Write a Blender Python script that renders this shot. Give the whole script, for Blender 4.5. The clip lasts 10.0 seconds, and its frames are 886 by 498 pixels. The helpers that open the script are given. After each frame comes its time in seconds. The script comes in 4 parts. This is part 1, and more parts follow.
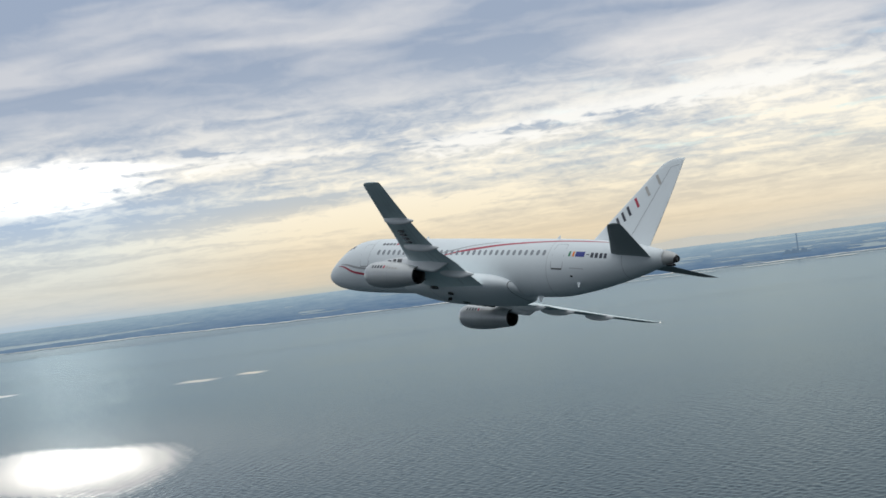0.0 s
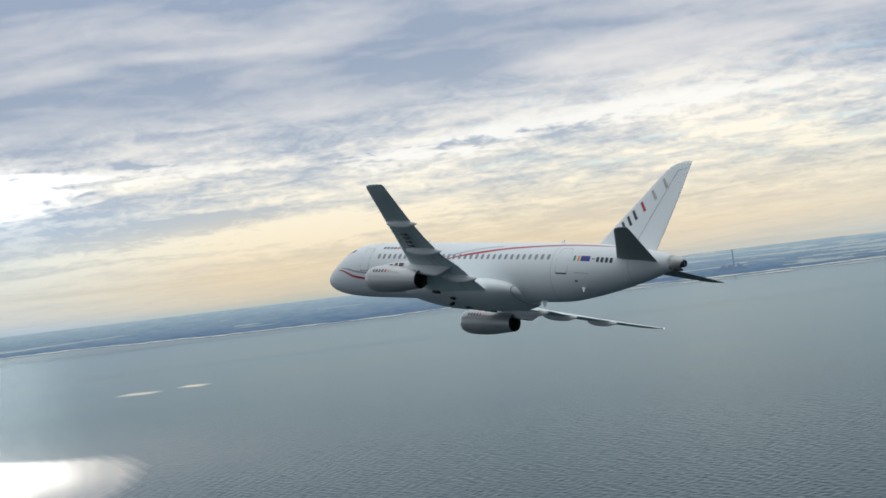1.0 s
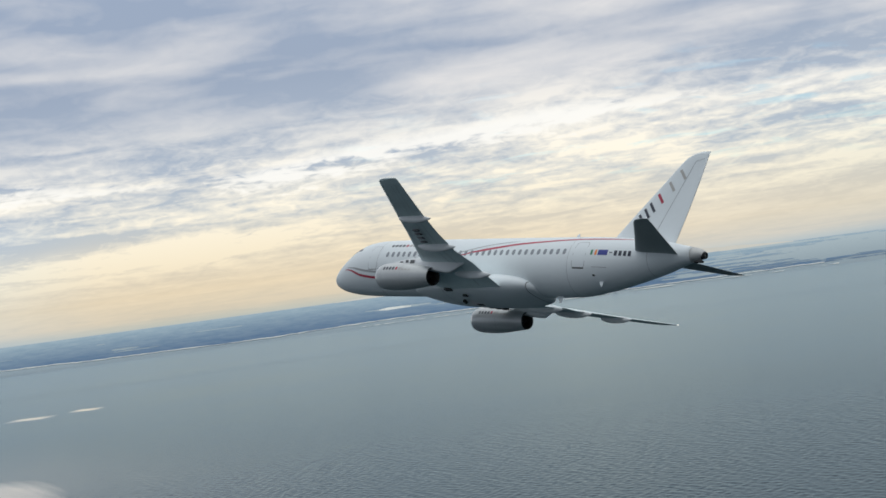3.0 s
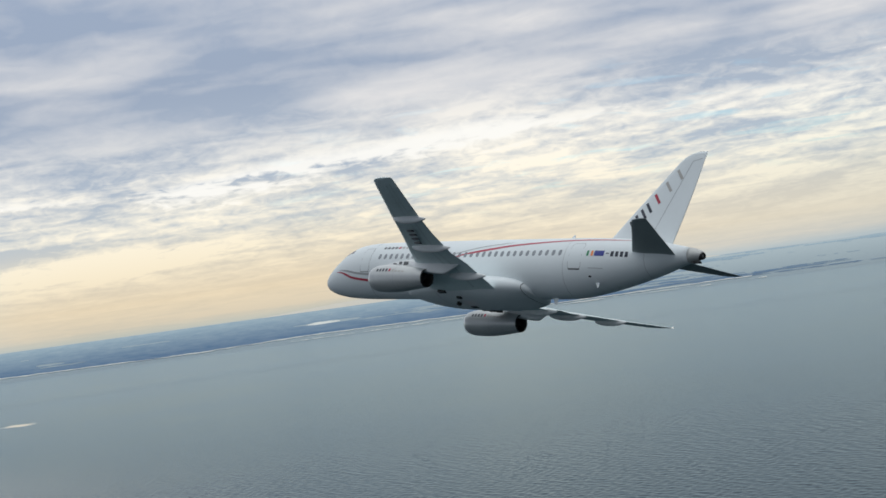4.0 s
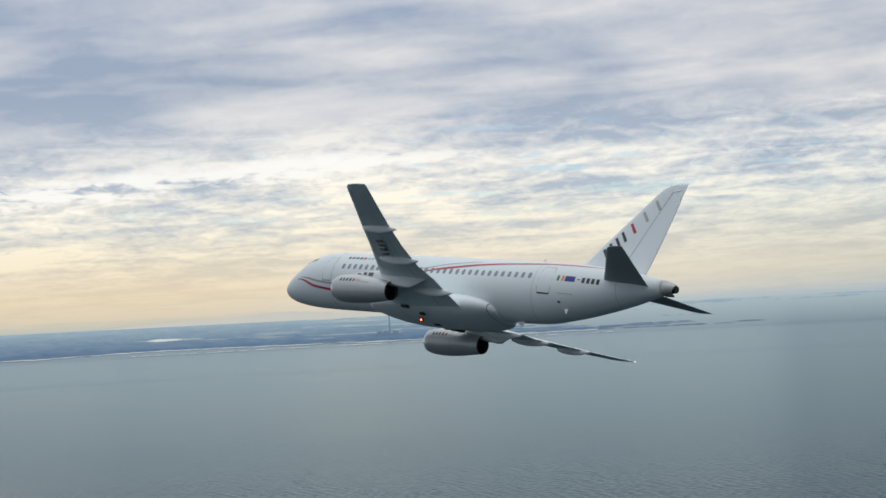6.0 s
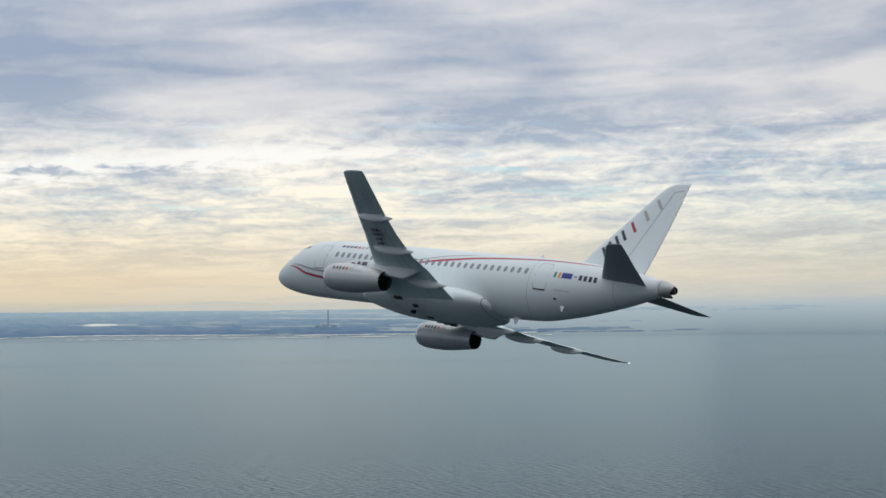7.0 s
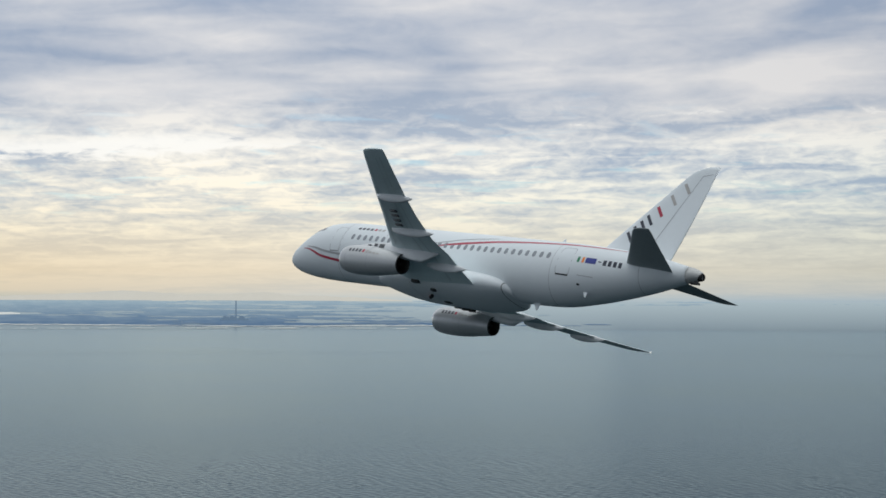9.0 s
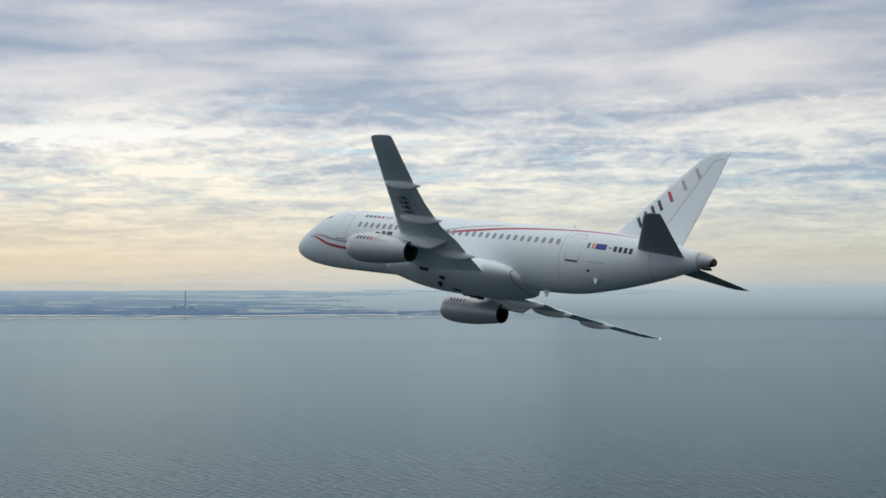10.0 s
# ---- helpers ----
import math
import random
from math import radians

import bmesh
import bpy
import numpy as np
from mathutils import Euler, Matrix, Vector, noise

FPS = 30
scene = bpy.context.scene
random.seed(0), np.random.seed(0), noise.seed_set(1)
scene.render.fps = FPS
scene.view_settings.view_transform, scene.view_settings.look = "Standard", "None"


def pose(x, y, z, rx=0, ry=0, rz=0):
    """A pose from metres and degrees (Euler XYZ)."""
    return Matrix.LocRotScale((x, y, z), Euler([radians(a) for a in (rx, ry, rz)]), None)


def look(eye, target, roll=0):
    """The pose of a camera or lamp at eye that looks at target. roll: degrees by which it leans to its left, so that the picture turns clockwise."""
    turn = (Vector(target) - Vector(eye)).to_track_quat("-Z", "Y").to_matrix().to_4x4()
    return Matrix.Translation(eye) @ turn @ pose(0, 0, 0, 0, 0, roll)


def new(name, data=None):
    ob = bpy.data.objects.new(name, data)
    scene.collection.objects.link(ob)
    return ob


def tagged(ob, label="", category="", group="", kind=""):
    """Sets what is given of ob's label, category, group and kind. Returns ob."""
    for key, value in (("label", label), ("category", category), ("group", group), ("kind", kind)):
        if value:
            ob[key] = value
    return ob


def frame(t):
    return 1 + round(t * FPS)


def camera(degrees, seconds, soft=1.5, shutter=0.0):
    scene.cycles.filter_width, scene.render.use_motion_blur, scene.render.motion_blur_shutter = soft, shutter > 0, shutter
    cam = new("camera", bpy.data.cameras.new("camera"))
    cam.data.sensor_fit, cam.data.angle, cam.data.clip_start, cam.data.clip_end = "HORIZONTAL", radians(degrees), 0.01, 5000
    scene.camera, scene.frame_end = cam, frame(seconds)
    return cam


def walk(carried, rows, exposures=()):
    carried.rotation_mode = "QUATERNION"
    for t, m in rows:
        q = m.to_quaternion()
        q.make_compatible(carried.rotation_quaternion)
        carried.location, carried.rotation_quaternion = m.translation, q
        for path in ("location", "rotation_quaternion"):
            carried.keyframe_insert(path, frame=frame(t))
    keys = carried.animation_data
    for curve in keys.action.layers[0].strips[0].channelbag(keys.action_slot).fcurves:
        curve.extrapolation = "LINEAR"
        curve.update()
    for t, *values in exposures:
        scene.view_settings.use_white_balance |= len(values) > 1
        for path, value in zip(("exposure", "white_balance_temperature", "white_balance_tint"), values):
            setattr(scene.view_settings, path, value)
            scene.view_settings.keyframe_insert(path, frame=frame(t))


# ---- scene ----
# camera and its path: seconds, place, turn
cam = camera(30.0, 10.0, soft=1.6)
EYE_ROWS = [
    (0.00, 39.81, -158.00, 62.84, 90.983, 7.241, 0.194),
    (0.25, 36.86, -155.79, 62.79, 91.013, 7.121, -0.403),
    (0.50, 33.91, -153.60, 62.76, 91.056, 7.021, -1.000),
    (0.75, 30.96, -151.47, 62.75, 91.122, 6.952, -1.591),
    (1.00, 28.04, -149.35, 62.73, 91.207, 6.900, -2.159),
    (1.25, 25.17, -147.15, 62.71, 91.301, 6.852, -2.693),
    (1.50, 22.31, -144.91, 62.68, 91.387, 6.833, -3.221),
    (1.75, 19.44, -142.65, 62.65, 91.448, 6.871, -3.772),
    (2.00, 16.58, -140.42, 62.61, 91.470, 6.968, -4.330),
    (2.25, 13.76, -138.25, 62.57, 91.450, 7.116, -4.877),
    (2.50, 10.98, -136.09, 62.52, 91.409, 7.304, -5.431),
    (2.75, 8.21, -133.89, 62.47, 91.375, 7.514, -6.014),
    (3.00, 5.46, -131.62, 62.41, 91.356, 7.718, -6.626),
    (3.25, 2.72, -129.31, 62.35, 91.356, 7.885, -7.262),
    (3.50, 0.01, -126.97, 62.29, 91.381, 7.983, -7.917),
    (3.75, -2.67, -124.60, 62.24, 91.435, 7.980, -8.586),
    (4.00, -5.30, -122.23, 62.20, 91.523, 7.846, -9.264),
    (4.25, -7.89, -119.84, 62.16, 91.646, 7.567, -9.948),
    (4.50, -10.43, -117.40, 62.10, 91.788, 7.211, -10.650),
    (4.75, -12.93, -114.88, 62.00, 91.927, 6.823, -11.377),
    (5.00, -15.36, -112.37, 61.91, 92.040, 6.297, -12.104),
    (5.25, -17.73, -109.95, 61.89, 92.109, 5.541, -12.807),
    (5.50, -20.07, -107.52, 61.89, 92.152, 4.658, -13.503),
    (5.75, -22.41, -104.96, 61.87, 92.187, 3.785, -14.208),
    (6.00, -24.71, -102.31, 61.83, 92.205, 2.967, -14.893),
    (6.25, -26.96, -99.62, 61.79, 92.195, 2.229, -15.527),
    (6.50, -29.16, -96.91, 61.75, 92.162, 1.580, -16.110),
    (6.75, -31.31, -94.18, 61.72, 92.113, 1.025, -16.649),
    (7.00, -33.43, -91.45, 61.68, 92.058, 0.571, -17.152),
    (7.25, -35.54, -88.73, 61.63, 92.004, 0.223, -17.626),
    (7.50, -37.64, -86.02, 61.56, 91.962, -0.014, -18.078),
    (7.75, -39.74, -83.32, 61.49, 91.937, -0.145, -18.513),
    (8.00, -41.82, -80.64, 61.42, 91.922, -0.229, -18.926),
    (8.25, -43.85, -77.95, 61.36, 91.911, -0.311, -19.318),
    (8.50, -45.86, -75.23, 61.31, 91.891, -0.338, -19.721),
    (8.75, -47.89, -72.46, 61.26, 91.855, -0.262, -20.161),
    (9.00, -49.92, -69.69, 61.20, 91.806, -0.162, -20.612),
    (9.25, -51.92, -66.98, 61.17, 91.745, -0.119, -21.047),
    (9.50, -53.91, -64.29, 61.16, 91.665, -0.095, -21.492),
    (9.75, -55.93, -61.58, 61.14, 91.556, -0.036, -21.975),
    (10.00, -57.95, -58.83, 61.12, 91.431, 0.049, -22.484),
]
walk(cam, [(t, pose(*p)) for t, *p in EYE_ROWS])

# ---- sky, sun ----
SUN_AZ, SUN_EL = 13.6, 5.0          # degrees left of +Y, degrees up
sun_dir = Vector((-math.sin(radians(SUN_AZ)) * math.cos(radians(SUN_EL)),
                  math.cos(radians(SUN_AZ)) * math.cos(radians(SUN_EL)), math.sin(radians(SUN_EL))))
SUN_STRENGTH, SKY_STRENGTH, VEIL = 0.15, 1.0, 7.5


class Nodes:
    """Short calls to make and link nodes of one tree."""

    def __init__(self, tree):
        self.tree = tree
        tree.nodes.clear()

    def add(self, kind, links=(), operation="", use_clamp=False):
        node = self.tree.nodes.new(kind)
        if operation:
            node.operation = operation
        if use_clamp:
            node.use_clamp = True
        for slot, value in dict(links).items():
            self.put(node, slot, value)
        return node

    def put(self, node, slot, value):
        if isinstance(value, bpy.types.NodeSocket):
            self.tree.links.new(value, node.inputs[slot])
        elif isinstance(value, bpy.types.Node):
            self.tree.links.new(value.outputs[0], node.inputs[slot])
        else:
            node.inputs[slot].default_value = value

    def math(self, op, a, b=0.0, c=0.0, clamp=False):
        return self.add("ShaderNodeMath", {0: a, 1: b, 2: c}, operation=op, use_clamp=clamp).outputs[0]

    def noise(self, vector, scale, detail=4.0, rough=0.55, distortion=0.0):
        return self.add("ShaderNodeTexNoise", {"Vector": vector, "Scale": scale, "Detail": detail,
                                               "Roughness": rough, "Distortion": distortion})

    def ramp(self, fac, stops, mode="LINEAR"):
        node = self.add("ShaderNodeValToRGB", {0: fac})
        node.color_ramp.interpolation = mode
        while len(node.color_ramp.elements) < len(stops):
            node.color_ramp.elements.new(0.5)
        for el, (at, col) in zip(node.color_ramp.elements, stops):
            el.position = at
            el.color = (*col, 1) if len(col) == 3 else col
        return node.outputs[0]

    def mix(self, fac, a, b, mode="MIX"):
        node = self.tree.nodes.new("ShaderNodeMix")
        node.data_type, node.blend_type = "RGBA", mode
        for slot, value in ((0, fac), (6, a), (7, b)):
            self.put(node, slot, value)
        return node.outputs[2]


def make_sky():
    world = bpy.data.worlds.new("sky")
    scene.world = world
    world.use_nodes = True
    n = Nodes(world.node_tree)
    way = n.add("ShaderNodeTexCoord").outputs["Generated"]
    unit = n.add("ShaderNodeVectorMath", {0: way}, operation="NORMALIZE").outputs[0]
    xyz = n.add("ShaderNodeSeparateXYZ", {0: unit})
    el = n.math("MULTIPLY", n.math("ARCSINE", xyz.outputs[2]), 180 / math.pi)
    az = n.math("MULTIPLY", n.math("ARCTAN2", xyz.outputs[0], xyz.outputs[1]), 180 / math.pi)
    # the layers crowd together towards the horizon
    deep = n.math("LOGARITHM", n.math("ADD", n.math("MAXIMUM", xyz.outputs[2], 0.0), 0.06), math.e)

    def at(across, up, shift, lean=0.0):
        rise = n.math("ADD", deep, n.math("MULTIPLY", az, -0.1 * lean))
        return n.add("ShaderNodeCombineXYZ", {0: n.math("MULTIPLY", az, across), 1: n.math("MULTIPLY", rise, up), 2: shift}).outputs[0]

    def weighed(*rows):
        total = 0.0
        for weight, field in rows:
            total = n.math("ADD", n.math("MULTIPLY", field, weight), total)
        return total
    k = n.math("MULTIPLY", el, 1 / 90.0, clamp=True)

    def deg(*rows):
        return [(max(0.0, e / 90.0), c if len(c) == 3 else c * 3) for e, c in rows]
    masses = n.noise(at(.08, 4.2, 4.6, .03), 1.0, 2.0, 0.5, 0.8).outputs[0]
    sheets = n.noise(at(.12, 9.5, 7.9, .03), 1.0, 2.6, 0.45, 0.7).outputs[0]
    rolls = n.noise(at(.40, 19.0, 3.3, .01), 1.0, 3.5, 0.5, 0.9).outputs[0]
    cells = n.noise(at(1.5, 32.0, 1.3), 1.0, 3.5, 0.52, 0.8).outputs[0]
    flecks = n.noise(at(4.2, 70.0, 5.3), 1.0, 3.0, 0.55, 0.3).outputs[0]
    streak = weighed((.50, masses), (.40, sheets), (.13, rolls), (.05, cells))
    broken = weighed((.20, masses), (.36, sheets), (.36, rolls), (.22, cells), (.06, flecks))
    high = n.add("ShaderNodeMapRange", {0: n.math("ADD", el, n.math("MULTIPLY", sheets, 2.4)), 1: 6.0, 2: 8.4, 3: 0.0, 4: 1.0}).outputs[0]
    m_high = n.add("ShaderNodeMapRange", {0: streak, 1: 0.44, 2: 0.68, 3: 0.0, 4: 1.0}).outputs[0]
    m_high = n.math("SUBTRACT", m_high, n.add("ShaderNodeMapRange", {0: az, 1: 6.0, 2: -8.0, 3: 0.0, 4: 0.36}).outputs[0], clamp=True)
    m_low = n.add("ShaderNodeMapRange", {0: broken, 1: 0.50, 2: 0.68, 3: 0.0, 4: 1.0}).outputs[0]
    # a grey bank below the sun's side of the break
    bank = n.math("MULTIPLY", n.add("ShaderNodeMapRange", {0: az, 1: -2.0, 2: -9.0, 3: 0.0, 4: 0.5}).outputs[0],
                  n.add("ShaderNodeMapRange", {0: n.math("ABSOLUTE", n.math("SUBTRACT", el, 3.3)), 1: 0.5, 2: 1.3, 3: 1.0, 4: 0.0}).outputs[0])
    m_low = n.math("SUBTRACT", m_low, bank, clamp=True)
    # a low sunlit streak under that bank
    lit_el = n.math("DIVIDE", n.math("SUBTRACT", n.math("ADD", el, n.math("MULTIPLY", rolls, 0.5)), 2.65), 0.36)
    lit_az = n.math("DIVIDE", n.math("ADD", az, 3.5), 6.5)
    lit = n.math("EXPONENT", n.math("MULTIPLY", n.math("ADD", n.math("MULTIPLY", lit_el, lit_el), n.math("MULTIPLY", lit_az, lit_az)), -1.0))
    m_low = n.math("ADD", m_low, n.math("MULTIPLY", lit, n.math("MULTIPLY", cells, 1.3)), clamp=True)
    m = n.add("ShaderNodeMix", {0: high, 2: m_low, 3: m_high}).outputs[0]
    dark = n.ramp(k, deg((0, (.47, .545, .57)), (0.35, (.60, .60, .555)), (1.0, (.735, .67, .54)), (2.2, (.67, .65, .58)), (3.4, (.51, .575, .63)), (5.0, (.43, .51, .62)),
                         (8, (.33, .41, .545)), (12, (.325, .41, .56)), (25, (.50, .57, .68)), (55, (.99, 1.09, 1.16))))
    bright = n.ramp(k, deg((0, (.50, .57, .59)), (0.35, (.68, .65, .57)), (1.0, (.80, .725, .58)), (2.2, (.92, .86, .70)), (3.8, (1.0, .955, .82)), (5.4, (.97, .955, .89)),
                           (7, (.76, .77, .79)), (12, (.70, .72, .76)), (25, (.92, .98, 1.06)), (55, (1.42, 1.53, 1.59))))
    clouds = n.mix(m, dark, bright)
    # the low sky is warm under the break and pale blue beside it
    warm = n.math("MULTIPLY", n.add("ShaderNodeMapRange", {0: n.math("ABSOLUTE", n.math("SUBTRACT", az, 1.0)), 1: 15.0, 2: 4.0, 3: 0.0, 4: 1.0}).outputs[0],
                  n.add("ShaderNodeMapRange", {0: el, 1: 0.3, 2: 3.5, 3: 1.0, 4: 0.0}).outputs[0])
    clouds = n.mix(warm, clouds, (1.02, 0.955, 0.85, 1), "MULTIPLY")
    pale = n.math("MULTIPLY", n.add("ShaderNodeMapRange", {0: az, 1: -5.0, 2: -12.0, 3: 0.0, 4: 1.0}).outputs[0],
                  n.add("ShaderNodeMapRange", {0: el, 1: 3.6, 2: 4.6, 3: 1.0, 4: 0.0}).outputs[0])
    clouds = n.mix(pale, clouds, (0.86, 0.97, 1.13, 1), "MULTIPLY")
    cool = n.math("MULTIPLY", n.add("ShaderNodeMapRange", {0: az, 1: 14.0, 2: 34.0, 3: 0.0, 4: 1.0}).outputs[0],
                  n.add("ShaderNodeMapRange", {0: el, 1: 4.0, 2: 6.0, 3: 1.0, 4: 0.0}).outputs[0])
    clouds = n.mix(cool, clouds, (0.83, 0.91, 1.0, 1), "MULTIPLY")
    clouds = n.mix(1.0, clouds, (1.025, 1.0, 0.975, 1), "MULTIPLY")
    # a long break in the high layer lets the sunlit cloud above shine through
    u = n.add("ShaderNodeMapRange", {0: az, 1: -20.0, 2: 30.0, 3: 0.0, 4: 1.0}).outputs[0]

    def by_az(*rows):
        return n.ramp(u, [((a + 20) / 50, (v,) * 3) for a, v in rows])
    mid = n.math("MULTIPLY", by_az((-20, .50), (-13, .505), (-7, .51), (-3, .47), (.5, .455), (5, .50), (10, .53), (14, .555), (20, .60), (30, .66)), 10.0)
    half = by_az((-20, .40), (-12, .36), (-7, .34), (-4, .24), (-1.5, .20), (1, .54), (5, .68), (9, .58), (12.5, .36), (15, .10), (20, .14), (30, .04))
    ragged = n.math("SUBTRACT", weighed((.8, rolls), (.8, sheets), (.4, cells)), 1.0)
    off = n.math("ABSOLUTE", n.math("SUBTRACT", n.math("ADD", el, n.math("MULTIPLY", ragged, 1.3)), mid))
    open_ = n.math("DIVIDE", n.math("SUBTRACT", n.math("SUBTRACT", half, 0.14), off), 0.42)
    open_ = n.math("ADD", open_, n.math("MULTIPLY", n.math("SUBTRACT", broken, 0.575), 6.5), clamp=True)
    clouds = n.mix(n.math("MULTIPLY", open_, 0.9), clouds, (.98, .97, .93, 1))
    # small gaps show the clear sky
    clear = n.add("ShaderNodeTexSky")
    clear.sky_type, clear.sun_disc = "NISHITA", False
    clear.sun_elevation, clear.sun_rotation = radians(24), radians(-SUN_AZ)
    clear = n.mix(1.0, clear.outputs[0], (0.045, 0.075, 0.105, 1), "MULTIPLY")
    gap = n.add("ShaderNodeMapRange", {0: n.noise(at(.3, 20.0, 9.9), 1.0, 4.0, 0.55, 0.6).outputs[0], 1: 0.57, 2: 0.68, 3: 0.0, 4: 0.45}).outputs[0]
    gap = n.math("MULTIPLY", n.math("MULTIPLY", gap, n.math("SUBTRACT", 1.0, high)),
                 n.math("MULTIPLY", n.add("ShaderNodeMapRange", {0: az, 1: 2.0, 2: 12.0, 3: 0.0, 4: 1.0}).outputs[0],
                        n.add("ShaderNodeMapRange", {0: el, 1: 2.4, 2: 3.6, 3: 0.0, 4: 1.0}).outputs[0]))
    sky = n.mix(gap, clouds, clear)
    # away from the sun the low sky is dimmer
    near = n.add("ShaderNodeVectorMath", {0: unit, 1: sun_dir}, operation="DOT_PRODUCT").outputs["Value"]
    dim = n.add("ShaderNodeMapRange", {0: near, 1: -0.6, 2: 0.80, 3: 0.30, 4: 1.0}).outputs[0]
    overhead = n.add("ShaderNodeMapRange", {0: el, 1: 18.0, 2: 50.0, 3: 0.0, 4: 1.0}).outputs[0]
    dim = n.add("ShaderNodeMix", {0: overhead, 2: dim, 3: 1.0}).outputs[0]
    sky = n.mix(1.0, sky, n.add("ShaderNodeCombineXYZ", {0: dim, 1: dim, 2: dim}).outputs[0], "MULTIPLY")
    # bright veil round the hidden sun, flattened along the cloud layer
    da = n.math("DIVIDE", n.math("ADD", az, SUN_AZ - 0.2), 2.3)
    de = n.math("DIVIDE", n.math("SUBTRACT", el, SUN_EL - 0.4), 0.55)
    glow = n.math("EXPONENT", n.math("MULTIPLY", n.math("ADD", n.math("MULTIPLY", da, da), n.math("MULTIPLY", de, de)), -1.0))
    glow = n.math("MULTIPLY", glow, n.math("ADD", n.math("MULTIPLY", m_low, 0.7), n.math("ADD", n.math("MULTIPLY", open_, 0.4), 0.03)))
    sky = n.mix(glow, sky, (VEIL, VEIL * .96, VEIL * .88, 1), "ADD")
    below = n.math("LESS_THAN", xyz.outputs[2], 0.0)
    sky = n.mix(below, sky, (0.42, 0.48, 0.52, 1))
    back = n.add("ShaderNodeBackground", {0: sky, 1: SKY_STRENGTH})
    n.add("ShaderNodeOutputWorld", {0: back.outputs[0]})


make_sky()
lamp = bpy.data.lights.new("sun", "SUN")
lamp.energy, lamp.angle, lamp.color = SUN_STRENGTH, radians(80.0), (1.0, 0.93, 0.82)
sun = new("sun", lamp)
sun.matrix_world = look((0, 0, 300), Vector((0, 0, 300)) - sun_dir)

# ---- materials ----
def material(name, base, rough=0.5, metal=0.0, grain=0.06, size=1.0, bump=0.0, bump_size=20.0, shine=0.5, glow=None):
    """A painted or bare surface: colour with variation at two scales, and fine relief."""
    mat = bpy.data.materials.new(name)
    mat.use_nodes = True
    n = Nodes(mat.node_tree)
    at = n.add("ShaderNodeTexCoord").outputs["Object"]
    wide = n.noise(at, 0.35 * size, 3.0).outputs[0]
    fine = n.noise(at, 6.0 * size, 5.0, 0.65).outputs[0]
    both = n.math("ADD", n.math("MULTIPLY", wide, 0.6), n.math("MULTIPLY", fine, 0.4))
    low = tuple(c * (1 - grain) for c in base)
    high = tuple(min(1.0, c * (1 + grain)) for c in base)
    col = n.ramp(both, [(0.3, low), (0.7, high)])
    p = n.add("ShaderNodeBsdfPrincipled", {"Base Color": col, "Metallic": metal, "Specular IOR Level": shine})
    n.put(p, "Roughness", n.math("ADD", n.math("MULTIPLY", wide, 0.12), rough - 0.06, clamp=True))
    if bump:
        b = n.add("ShaderNodeBump", {"Height": n.noise(at, bump_size, 4.0).outputs[0], "Strength": bump, "Distance": 0.02})
        n.put(p, "Normal", b.outputs[0])
    if glow:
        n.put(p, "Emission Color", (*glow[:3], 1))
        n.put(p, "Emission Strength", glow[3])
    n.add("ShaderNodeOutputMaterial", {0: p.outputs[0]})
    return mat


def sea_material():
    mat = bpy.data.materials.new("sea_water")
    mat.use_nodes = True
    n = Nodes(mat.node_tree)
    at = n.add("ShaderNodeTexCoord").outputs["Object"]
    turned = n.add("ShaderNodeMapping", {"Vector": at, "Rotation": (0, 0, radians(-8)), "Scale": (1.3, 0.6, 1.0)}).outputs[0]
    chop = n.noise(turned, 0.5, 3.0, 0.55, 0.4).outputs[0]
    streak = n.noise(at, 0.004, 4.0, 0.55, 0.4).outputs[0]
    glint = n.add("ShaderNodeAttribute")
    glint.attribute_name = "glint"
    glint = glint.outputs["Fac"]
    rest = n.math("SUBTRACT", 1.0, glint)
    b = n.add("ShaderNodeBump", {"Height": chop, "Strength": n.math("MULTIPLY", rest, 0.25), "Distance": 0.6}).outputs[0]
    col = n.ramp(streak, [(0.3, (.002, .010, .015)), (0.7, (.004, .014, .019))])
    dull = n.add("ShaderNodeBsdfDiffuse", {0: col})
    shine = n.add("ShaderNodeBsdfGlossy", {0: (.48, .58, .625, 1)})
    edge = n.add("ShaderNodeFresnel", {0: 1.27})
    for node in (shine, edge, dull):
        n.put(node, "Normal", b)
    # paler reflection colour and low roughness imitate the sunlit patches
    n.put(shine, 0, n.mix(glint, (.48, .58, .625, 1), (.97, .97, .97, 1)))
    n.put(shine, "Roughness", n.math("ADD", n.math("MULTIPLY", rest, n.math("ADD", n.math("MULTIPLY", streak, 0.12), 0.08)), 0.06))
    both = n.add("ShaderNodeMixShader", {0: edge.outputs[0], 1: dull.outputs[0], 2: shine.outputs[0]})
    n.add("ShaderNodeOutputMaterial", {0: both.outputs[0]})
    return mat


